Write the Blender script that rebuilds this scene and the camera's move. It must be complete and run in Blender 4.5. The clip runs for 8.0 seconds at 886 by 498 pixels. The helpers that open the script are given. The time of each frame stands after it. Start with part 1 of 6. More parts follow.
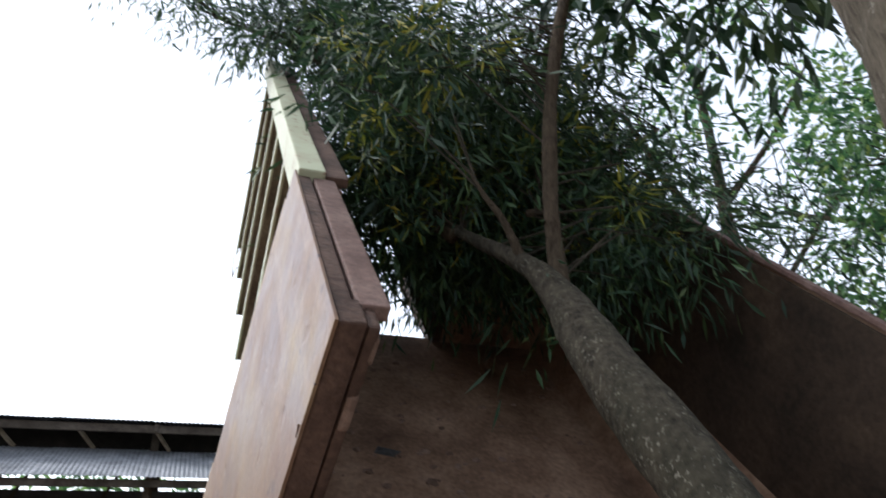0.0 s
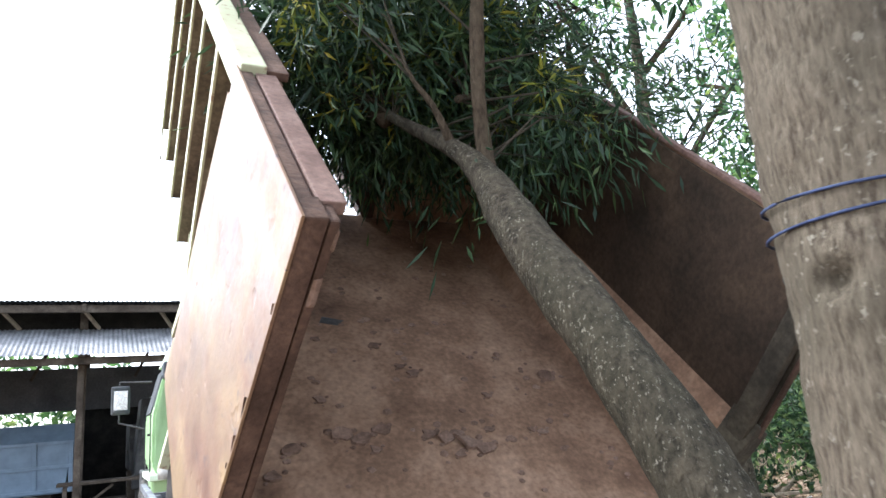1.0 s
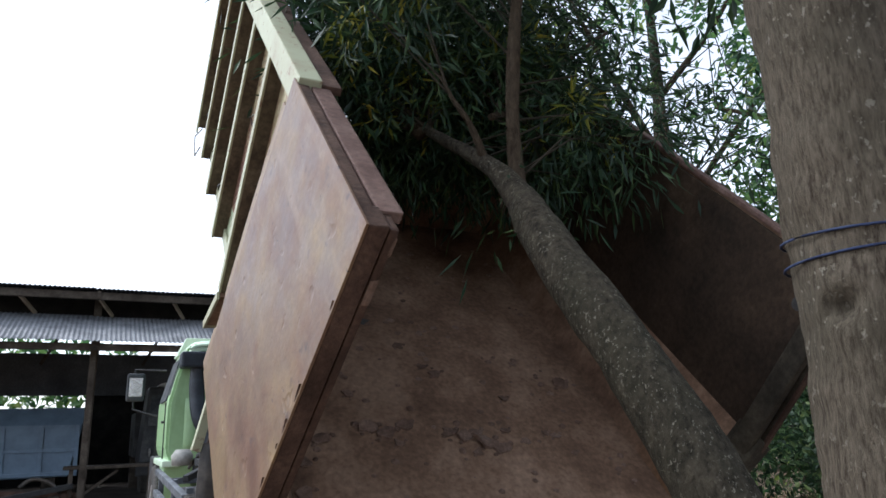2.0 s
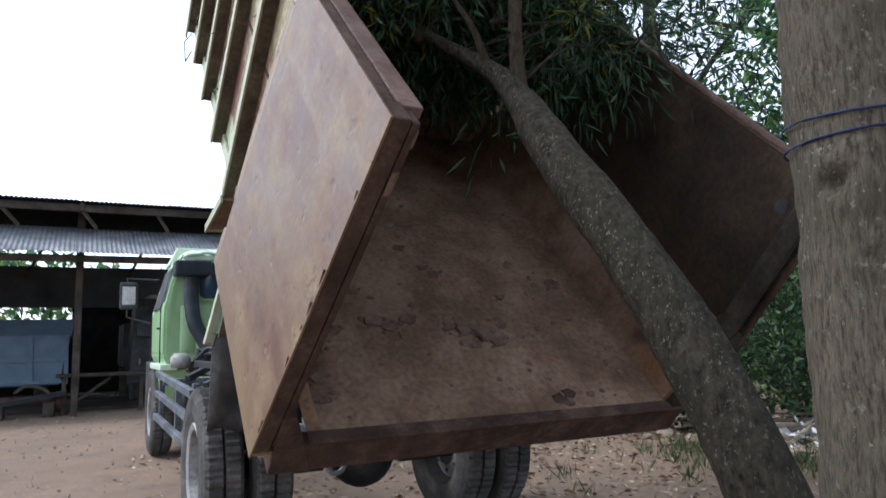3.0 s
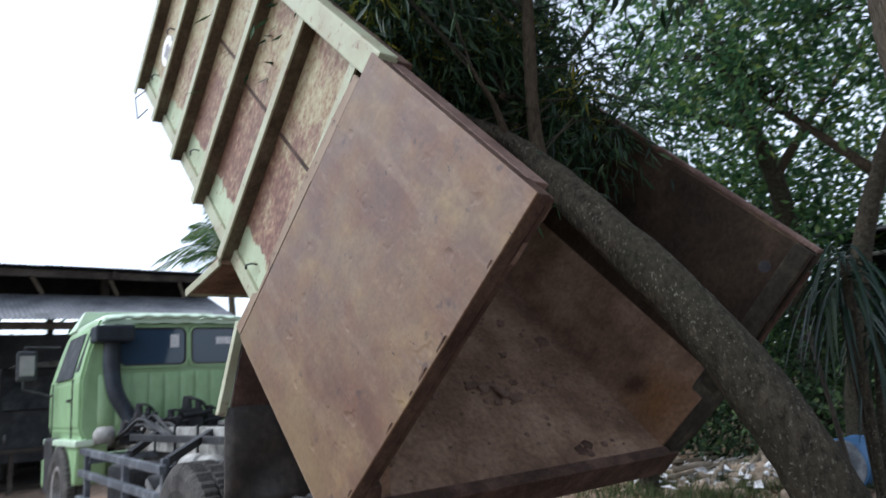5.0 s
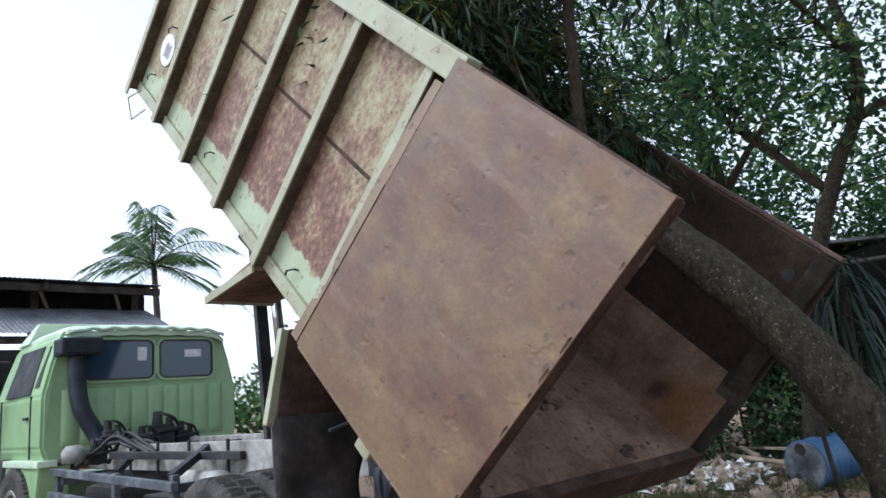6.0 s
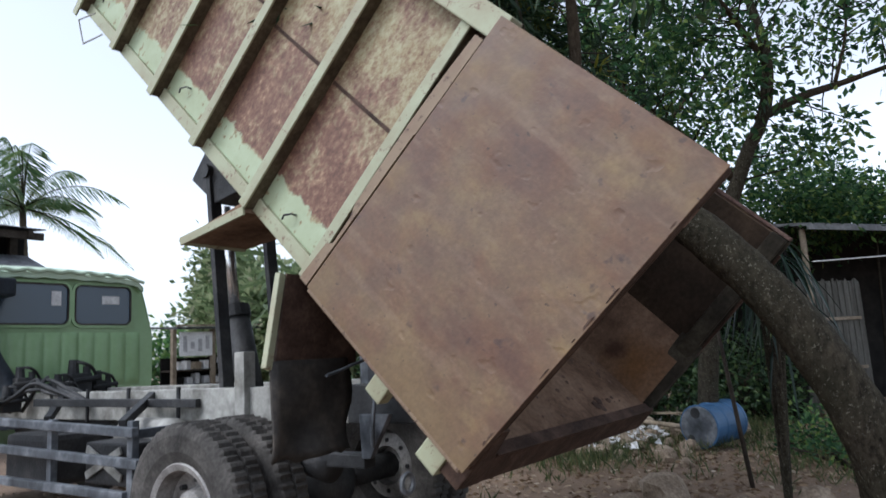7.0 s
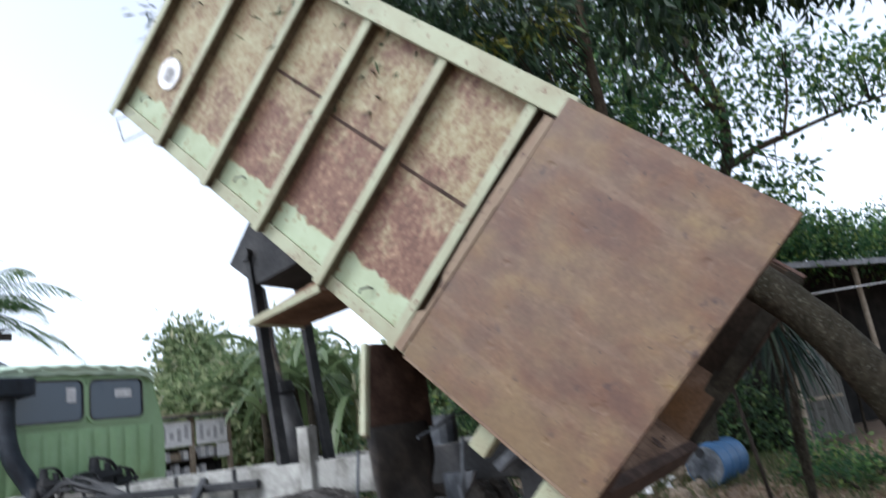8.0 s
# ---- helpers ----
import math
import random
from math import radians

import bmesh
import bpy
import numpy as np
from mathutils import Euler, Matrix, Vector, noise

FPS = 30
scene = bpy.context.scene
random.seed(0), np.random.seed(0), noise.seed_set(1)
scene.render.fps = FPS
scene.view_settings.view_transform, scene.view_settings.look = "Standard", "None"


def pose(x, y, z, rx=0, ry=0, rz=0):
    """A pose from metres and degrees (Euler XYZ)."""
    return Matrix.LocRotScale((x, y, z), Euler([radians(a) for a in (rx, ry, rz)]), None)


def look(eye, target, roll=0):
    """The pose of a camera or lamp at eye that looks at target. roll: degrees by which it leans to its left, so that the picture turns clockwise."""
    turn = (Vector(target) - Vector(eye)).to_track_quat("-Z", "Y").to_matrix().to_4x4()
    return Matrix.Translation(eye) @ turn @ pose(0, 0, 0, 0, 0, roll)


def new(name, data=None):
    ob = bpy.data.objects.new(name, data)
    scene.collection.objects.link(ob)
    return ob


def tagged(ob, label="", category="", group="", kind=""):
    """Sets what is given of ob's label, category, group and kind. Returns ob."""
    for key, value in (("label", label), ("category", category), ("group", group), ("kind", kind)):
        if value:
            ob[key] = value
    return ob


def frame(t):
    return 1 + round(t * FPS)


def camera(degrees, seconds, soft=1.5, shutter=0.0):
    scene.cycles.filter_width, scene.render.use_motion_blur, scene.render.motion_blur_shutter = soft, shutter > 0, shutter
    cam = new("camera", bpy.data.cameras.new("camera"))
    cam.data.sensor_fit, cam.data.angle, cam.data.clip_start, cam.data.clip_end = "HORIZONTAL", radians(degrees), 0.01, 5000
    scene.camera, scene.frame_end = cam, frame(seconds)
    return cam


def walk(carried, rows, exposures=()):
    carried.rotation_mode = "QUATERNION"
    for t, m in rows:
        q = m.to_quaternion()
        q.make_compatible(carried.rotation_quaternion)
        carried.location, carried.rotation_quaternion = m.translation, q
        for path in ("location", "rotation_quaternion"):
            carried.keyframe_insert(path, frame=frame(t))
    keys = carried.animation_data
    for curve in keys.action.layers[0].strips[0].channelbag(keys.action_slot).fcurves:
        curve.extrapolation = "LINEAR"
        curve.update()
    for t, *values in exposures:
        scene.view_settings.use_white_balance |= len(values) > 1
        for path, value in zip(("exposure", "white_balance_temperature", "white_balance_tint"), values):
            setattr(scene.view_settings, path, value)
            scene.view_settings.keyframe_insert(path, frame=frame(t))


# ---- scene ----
cam = camera(65.1, 8.0, shutter=0.5)
PATH = [
    (0, (-1.357, -2.467, 1.462), (-0.714, -0.768, 2.299), -1.4),
    (0.5, (-1.415, -2.529, 1.452), (-0.615, -0.827, 2.131), -3.8),
    (1, (-1.513, -2.697, 1.434), (-0.636, -0.962, 1.906), -4.7),
    (1.2, (-1.563, -2.771, 1.416), (-0.707, -1.034, 1.916), -4.3),
    (2.3, (-1.769, -2.865, 1.392), (-0.921, -1.112, 1.848), -0.3),
    (2.5, (-1.823, -2.918, 1.356), (-1.03, -1.125, 1.75), -0.6),
    (3, (-1.86, -2.879, 1.299), (-0.934, -1.125, 1.556), -1.5),
    (3.5, (-1.935, -2.88, 1.274), (-0.979, -1.14, 1.513), 1.8),
    (3.7, (-1.916, -2.788, 1.325), (-0.814, -1.149, 1.641), 0.8),
    (4, (-2.139, -2.821, 1.317), (-1.071, -1.168, 1.673), 1.6),
    (4.5, (-2.415, -2.686, 1.321), (-1.275, -1.08, 1.668), -2.0),
    (5, (-2.636, -2.54, 1.359), (-1.396, -1.021, 1.752), -4.1),
    (5.2, (-2.718, -2.427, 1.355), (-1.414, -0.974, 1.791), -5.1),
    (6.3, (-3.318, -1.952, 1.375), (-1.828, -0.684, 1.788), -5.6),
    (6.5, (-3.4, -1.861, 1.369), (-1.821, -0.727, 1.837), -7.5),
    (7, (-3.639, -1.62, 1.322), (-2.006, -0.505, 1.625), -3.1),
    (7.5, (-3.956, -1.432, 1.327), (-2.217, -0.48, 1.589), -6.2),
    (8, (-4.269, -1.186, 1.318), (-2.573, -0.24, 1.795), -8.5),
]
walk(cam, [(t, look(eye, target, roll)) for t, eye, target, roll in PATH], exposures=[(0.0, 1.6, 6000, 10), (0.4, 1.6, 6000, 10), (0.7, 2.4, 6000, 10), (1.0, 2.85, 5950, 10), (1.2, 2.6, 5950, 10), (2.3, 1.26, 5750, 10), (2.5, 1.29, 5700, 10), (3.0, 1.45, 5650, 10), (3.5, 1.53, 5650, 10), (4.0, 1.48, 5700, 10), (4.5, 1.25, 5700, 10), (5.0, 1.18, 5700, 10), (6.5, 1.17, 5600, 10), (7.0, 0.95, 5800, 10), (7.5, 1.12, 5780, 10), (8.0, 1.26, 5800, 10)])

# ---- sky and sun: bright hazy day, soft light ----
SUN_EL, SUN_AZ = 50.0, 300.0
world = bpy.data.worlds.new("sky")
scene.world = world
world.use_nodes = True
wn, wl = world.node_tree.nodes, world.node_tree.links
sky = wn.new("ShaderNodeTexSky")
sky.sky_type = "NISHITA"
sky.sun_disc = False
sky.sun_elevation, sky.sun_rotation = radians(SUN_EL), radians(SUN_AZ)
sky.air_density, sky.dust_density, sky.ozone_density = 1.0, 2.0, 1.0
soft_sky = wn.new("ShaderNodeHueSaturation")
soft_sky.inputs["Saturation"].default_value = 0.28
wl.new(sky.outputs[0], soft_sky.inputs["Color"])
wl.new(soft_sky.outputs[0], wn["Background"].inputs["Color"])
wn["Background"].inputs["Strength"].default_value = 0.15
sun_data = bpy.data.lights.new("sun", "SUN")
sun_data.energy, sun_data.angle, sun_data.color = 0.6, radians(14), (1.0, 0.95, 0.87)
sun = new("sun", sun_data)
sa, se = radians(SUN_AZ), radians(SUN_EL)
sun.matrix_world = look((0, 0, 30), (-30 * math.sin(sa) * math.cos(se), -30 * math.cos(sa) * math.cos(se), 30 - 30 * math.sin(se)))

# ---- materials ----


def nodes_of(name):
    m = bpy.data.materials.new(name)
    m.use_nodes = True
    return m, m.node_tree.nodes, m.node_tree.links, m.node_tree.nodes["Principled BSDF"]


def tex_noise(n, l, coord, scale, detail=6.0, rough=0.6):
    t = n.new("ShaderNodeTexNoise")
    t.inputs["Scale"].default_value, t.inputs["Detail"].default_value, t.inputs["Roughness"].default_value = scale, detail, rough
    l.new(coord, t.inputs["Vector"])
    return t.outputs["Fac"]


def ramp(n, l, fac, stops):
    r = n.new("ShaderNodeValToRGB")
    while len(r.color_ramp.elements) < len(stops):
        r.color_ramp.elements.new(0.5)
    for e, (p, c) in zip(r.color_ramp.elements, stops):
        e.position, e.color = p, (*c, 1) if len(c) == 3 else c
    l.new(fac, r.inputs["Fac"])
    return r.outputs["Color"]


def mixed(n, l, fac, a, b, mode="MIX"):
    x = n.new("ShaderNodeMix")
    x.data_type, x.blend_type = "RGBA", mode
    for sock, v in ((x.inputs[0], fac), (x.inputs[6], a), (x.inputs[7], b)):
        if isinstance(v, bpy.types.NodeSocket):
            l.new(v, sock)
        else:
            sock.default_value = v if isinstance(v, (int, float)) else (*v, 1)
    return x.outputs[2]


def scaled(n, l, sx, sy, sz):
    c = n.new("ShaderNodeTexCoord")
    m = n.new("ShaderNodeMapping")
    m.inputs["Scale"].default_value = (sx, sy, sz)
    l.new(c.outputs["Object"], m.inputs["Vector"])
    return m.outputs["Vector"]


def bumped(n, l, p, height, strength, dist=0.01):
    b = n.new("ShaderNodeBump")
    b.inputs["Strength"].default_value, b.inputs["Distance"].default_value = strength, dist
    l.new(height, b.inputs["Height"])
    l.new(b.outputs[0], p.inputs["Normal"])


def surface(name, dark, mid, light, scale=3.0, fine=40.0, rough=0.8, metal=0.0, bump=0.4, stretch=(1, 1, 1), dist=0.01):
    """A surface of three tones, mottled at two scales."""
    m, n, l, p = nodes_of(name)
    v = scaled(n, l, *stretch)
    big, small = tex_noise(n, l, v, scale), tex_noise(n, l, v, fine, 4)
    base = ramp(n, l, big, [(0.3, dark), (0.5, mid), (0.72, light)])
    grain = ramp(n, l, small, [(0.3, (0.55, 0.55, 0.55)), (0.7, (1.25, 1.25, 1.25))])
    l.new(mixed(n, l, 0.7, base, grain, "MULTIPLY"), p.inputs["Base Color"])
    p.inputs["Roughness"].default_value, p.inputs["Metallic"].default_value = rough, metal
    p.inputs["Specular IOR Level"].default_value = 0.18 if rough >= 0.7 else 0.4
    if bump:
        bumped(n, l, p, small, bump, dist)
    return m


def leafy(name, stops, rough=0.5, thin=0.35):
    """Leaves whose tone varies from leaf to leaf; some daylight passes through."""
    m, n, l, p = nodes_of(name)
    g = n.new("ShaderNodeNewGeometry")
    col = ramp(n, l, g.outputs["Random Per Island"], stops)
    l.new(col, p.inputs["Base Color"])
    p.inputs["Roughness"].default_value = rough
    p.inputs["Specular IOR Level"].default_value = 0.3
    tr = n.new("ShaderNodeBsdfTranslucent")
    l.new(col, tr.inputs["Color"])
    mx = n.new("ShaderNodeMixShader")
    mx.inputs[0].default_value = thin
    l.new(p.outputs[0], mx.inputs[1])
    l.new(tr.outputs[0], mx.inputs[2])
    l.new(mx.outputs[0], n["Material Output"].inputs["Surface"])
    return m


def rusty_plate():
    """Bare brown steel plate with ochre bloom, long runs and small scars."""
    m, n, l, p = nodes_of("rusty_plate")
    v = scaled(n, l, 1, 1, 1)
    runs = tex_noise(n, l, scaled(n, l, 1, 0.6, 6.0), 1.9, 7)
    big, small, spots = tex_noise(n, l, scaled(n, l, 1, 0.8, 1.25), 2.9, 8, 0.62), tex_noise(n, l, v, 45, 4), tex_noise(n, l, v, 9, 3)
    base = ramp(n, l, big, [(0.30, (0.128, 0.062, 0.039)), (0.42, (0.162, 0.080, 0.047)), (0.50, (0.186, 0.105, 0.060)), (0.57, (0.212, 0.132, 0.070)), (0.66, (0.275, 0.188, 0.092))])
    base = mixed(n, l, ramp(n, l, runs, [(0.42, (0, 0, 0)), (0.68, (0.6, 0.6, 0.6))]), base, (0.215, 0.135, 0.078))
    wisps = tex_noise(n, l, scaled(n, l, 1, 1.9, 5.0), 2.6, 8, 0.7)
    base = mixed(n, l, ramp(n, l, wisps, [(0.54, (0, 0, 0)), (0.66, (0.42, 0.42, 0.42))]), base, (0.30, 0.205, 0.122))
    base = mixed(n, l, ramp(n, l, wisps, [(0.34, (0.15, 0.15, 0.15)), (0.43, (0, 0, 0))]), base, (0.11, 0.06, 0.04))
    base = mixed(n, l, ramp(n, l, spots, [(0.66, (0, 0, 0)), (0.72, (0.8, 0.8, 0.8))]), base, (0.085, 0.05, 0.042))
    mid = tex_noise(n, l, v, 6.5, 5, 0.6)
    base = mixed(n, l, 0.8, base, ramp(n, l, mid, [(0.32, (0.78, 0.76, 0.78)), (0.5, (1, 1, 1)), (0.68, (1.18, 1.17, 1.10))]), "MULTIPLY")
    # ochre bloom where water stood along the foot, and long pale scrape marks along the plate
    c = n.new("ShaderNodeTexCoord")
    sep = n.new("ShaderNodeSeparateXYZ")
    l.new(c.outputs["Object"], sep.inputs[0])
    warp = n.new("ShaderNodeMath")
    warp.operation = "MULTIPLY_ADD"
    l.new(tex_noise(n, l, v, 2.2, 6, 0.65), warp.inputs[0])
    warp.inputs[1].default_value = 1.5
    l.new(sep.outputs["Z"], warp.inputs[2])
    base = mixed(n, l, ramp(n, l, warp.outputs[0], [(0.78, (0.62, 0.62, 0.62)), (1.22, (0, 0, 0))]), base, (0.235, 0.158, 0.072))
    scrape = tex_noise(n, l, scaled(n, l, 1, 0.45, 3.2), 3.4, 3, 0.5)
    base = mixed(n, l, ramp(n, l, scrape, [(0.58, (0, 0, 0)), (0.66, (0.38, 0.38, 0.38))]), base, (0.27, 0.18, 0.118))
    dash = tex_noise(n, l, scaled(n, l, 1, 1.0, 2.2), 17, 2)
    base = mixed(n, l, ramp(n, l, dash, [(0.70, (0, 0, 0)), (0.74, (0.85, 0.85, 0.85))]), base, (0.06, 0.036, 0.03))
    grain = ramp(n, l, small, [(0.3, (0.57, 0.56, 0.55)), (0.7, (0.73, 0.72, 0.71))])
    l.new(mixed(n, l, 1.0, base, grain, "MULTIPLY"), p.inputs["Base Color"])
    l.new(ramp(n, l, mid, [(0.35, (0.48, 0.48, 0.48)), (0.65, (0.62, 0.62, 0.62))]), p.inputs["Roughness"])
    p.inputs["Specular IOR Level"].default_value = 0.45
    dents = ramp(n, l, tex_noise(n, l, scaled(n, l, 1, 1, 1.3), 9, 2, 0.45), [(0.66, (1, 1, 1)), (0.76, (0, 0, 0))])
    bumped(n, l, p, mixed(n, l, 0.4, mid, dents), 0.36, 0.018)
    return m


def flaking_paint():
    """Pale green paint flaking to red-brown rust; the middle of the wall's height is the barest."""
    m, n, l, p = nodes_of("flaking_paint")
    c = n.new("ShaderNodeTexCoord")
    sep = n.new("ShaderNodeSeparateXYZ")
    l.new(c.outputs["Object"], sep.inputs[0])
    v = scaled(n, l, 1, 1, 1)
    patch, fleck = tex_noise(n, l, v, 3.0, 5), tex_noise(n, l, scaled(n, l, 1, 1.3, 1), 20, 5, 0.7)
    low = ramp(n, l, sep.outputs["Z"], [(0.15, (0.0, 0, 0)), (0.185, (0.30, 0.3, 0.3)), (0.55, (0.30, 0.30, 0.30)), (0.95, (0.11, 0.11, 0.11))])
    a = n.new("ShaderNodeMath")
    a.operation = "MULTIPLY_ADD"
    l.new(patch, a.inputs[0])
    a.inputs[1].default_value = 0.75
    l.new(low, a.inputs[2])
    b = n.new("ShaderNodeMath")
    b.operation = "MULTIPLY_ADD"
    l.new(fleck, b.inputs[0])
    b.inputs[1].default_value = 0.7
    l.new(a.outputs[0], b.inputs[2])
    fy = n.new("ShaderNodeMapRange")
    fy.inputs["From Min"].default_value, fy.inputs["From Max"].default_value = 2.4, 4.3
    fy.inputs["To Min"].default_value, fy.inputs["To Max"].default_value = 0.0, 0.22
    l.new(sep.outputs["Y"], fy.inputs["Value"])
    less = n.new("ShaderNodeMath")
    less.operation = "SUBTRACT"
    l.new(b.outputs[0], less.inputs[0])
    l.new(fy.outputs[0], less.inputs[1])
    mask = ramp(n, l, less.outputs[0], [(0.78, (0, 0, 0)), (0.98, (1, 1, 1))])
    spot = mixed(n, l, 0.40, tex_noise(n, l, scaled(n, l, 1, 1.3, 1), 22, 5, 0.75), tex_noise(n, l, scaled(n, l, 1, 0.8, 1.2), 6, 6, 0.7))
    rust = ramp(n, l, spot, [(0.34, (0.06, 0.026, 0.018)), (0.45, (0.125, 0.058, 0.038)), (0.53, (0.175, 0.092, 0.058)), (0.60, (0.29, 0.18, 0.11)), (0.68, (0.42, 0.32, 0.22))])
    tan = ramp(n, l, spot, [(0.35, (0.09, 0.045, 0.028)), (0.42, (0.20, 0.125, 0.065)), (0.48, (0.265, 0.21, 0.115)), (0.56, (0.325, 0.295, 0.175)), (0.66, (0.39, 0.39, 0.255))])
    foot = n.new("ShaderNodeMath")
    foot.operation = "MULTIPLY_ADD"
    l.new(tex_noise(n, l, v, 5.0, 6, 0.7), foot.inputs[0])
    foot.inputs[1].default_value = 0.22
    l.new(sep.outputs["Z"], foot.inputs[2])
    edge = ramp(n, l, foot.outputs[0], [(0.27, (1, 1, 1)), (0.285, (0, 0, 0))])
    green = ramp(n, l, patch, [(0.35, (0.30, 0.34, 0.21)), (0.65, (0.40, 0.47, 0.32))])
    drip = tex_noise(n, l, scaled(n, l, 1, 14, 9), 1.6, 4, 0.6)
    green = mixed(n, l, ramp(n, l, drip, [(0.60, (0, 0, 0)), (0.66, (0.85, 0.85, 0.85))]), green, (0.20, 0.12, 0.055))
    col = mixed(n, l, mask, tan, rust)
    col = mixed(n, l, edge, col, green)
    l.new(col, p.inputs["Base Color"])
    p.inputs["Roughness"].default_value = 0.65
    bumped(n, l, p, spot, 0.5, 0.005)
    return m


def worn_paint(name, paint, worn, bare, amount=0.62, rough=0.45):
    m, n, l, p = nodes_of(name)
    v = scaled(n, l, 1, 1, 1)
    big, small = tex_noise(n, l, v, 3.0, 7, 0.65), tex_noise(n, l, v, 17, 7, 0.75)
    base = ramp(n, l, big, [(0.35, worn), (0.6, paint)])
    l.new(mixed(n, l, ramp(n, l, small, [(amount, (0, 0, 0)), (amount + 0.06, (1, 1, 1))]), base, bare), p.inputs["Base Color"])
    p.inputs["Roughness"].default_value = rough
    bumped(n, l, p, small, 0.12, 0.004)
    return m


def bark(name, dark, mid, light, spot, run=(26, 26, 3.4), flecks=0.64, lichen=None, size=34, relief=1.0):
    m, n, l, p = nodes_of(name)
    long = tex_noise(n, l, scaled(n, l, *run), 2.6, 9, 0.68)
    lich = tex_noise(n, l, scaled(n, l, 1, 1, 0.7), size, 5, 0.65)
    wide = tex_noise(n, l, scaled(n, l, 1, 1, 1), 3.5, 5)
    base = ramp(n, l, long, [(0.36, dark), (0.47, mid), (0.64, light)])
    base = mixed(n, l, ramp(n, l, wide, [(0.4, (0, 0, 0)), (0.65, (0.6, 0.6, 0.6))]), base, spot)
    cluster = ramp(n, l, tex_noise(n, l, scaled(n, l, 1, 1, 1), 7.0, 4), [(0.40, (0.12, 0.12, 0.12)), (0.60, (1, 1, 1))])
    base = mixed(n, l, mixed(n, l, 1.0, ramp(n, l, lich, [(flecks, (0, 0, 0)), (flecks + 0.05, (0.9, 0.9, 0.9))]), cluster, "MULTIPLY"), base, lichen or tuple(min(1, 1.8 * c) for c in light))
    l.new(base, p.inputs["Base Color"])
    p.inputs["Roughness"].default_value = 0.9
    p.inputs["Specular IOR Level"].default_value = 0.15
    bumped(n, l, p, long, relief, 0.035)
    return m


def dirt():
    m, n, l, p = nodes_of("dirt")
    v = scaled(n, l, 1, 1, 1)
    big, mid, small = tex_noise(n, l, v, 0.25, 6), tex_noise(n, l, v, 2.5, 6), tex_noise(n, l, v, 30, 5, 0.7)
    base = ramp(n, l, big, [(0.3, (0.155, 0.106, 0.071)), (0.55, (0.245, 0.168, 0.113)), (0.75, (0.32, 0.228, 0.16))])
    base = mixed(n, l, ramp(n, l, mid, [(0.45, (0, 0, 0)), (0.7, (0.7, 0.7, 0.7))]), base, (0.15, 0.105, 0.075))
    base = mixed(n, l, 0.7, base, ramp(n, l, small, [(0.3, (0.6, 0.6, 0.6)), (0.7, (1.25, 1.25, 1.25))]), "MULTIPLY")
    l.new(base, p.inputs["Base Color"])
    p.inputs["Roughness"].default_value = 0.95
    bumped(n, l, p, small, 0.8, 0.03)
    return m


def pane_glass(name, tint):
    m, n, l, p = nodes_of(name)
    p.inputs["Base Color"].default_value = (*tint, 1)
    p.inputs["Roughness"].default_value = 0.06
    p.inputs["Specular IOR Level"].default_value = 0.45
    return m


PLATE = rusty_plate()
FLAKED = flaking_paint()
GREEN_RAIL = worn_paint("green_rail_paint", (0.345, 0.365, 0.245), (0.285, 0.27, 0.175), (0.17, 0.10, 0.065), 0.585, 0.6)
RUSTED_LIP = worn_paint("rusted_lip_paint", (0.215, 0.155, 0.098), (0.16, 0.095, 0.058), (0.065, 0.035, 0.024), 0.56, 0.65)
CAB_GREEN = worn_paint("cab_green_paint", (0.295, 0.45, 0.235), (0.24, 0.375, 0.185), (0.20, 0.17, 0.10), 0.70, 0.38)
CAB_TOP = worn_paint("cab_roof_paint", (0.56, 0.68, 0.52), (0.44, 0.56, 0.41), (0.25, 0.26, 0.2), 0.70, 0.45)
BED_IN = surface("dusty_steel", (0.085, 0.050, 0.033), (0.19, 0.12, 0.079), (0.29, 0.197, 0.138), 2.6, 35, 0.85, 0.0, 0.5)
# rust brown, deepened for the shadowed, down-facing rear of the posts
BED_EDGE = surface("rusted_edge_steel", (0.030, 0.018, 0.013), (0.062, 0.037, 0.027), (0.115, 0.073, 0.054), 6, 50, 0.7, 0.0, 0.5)


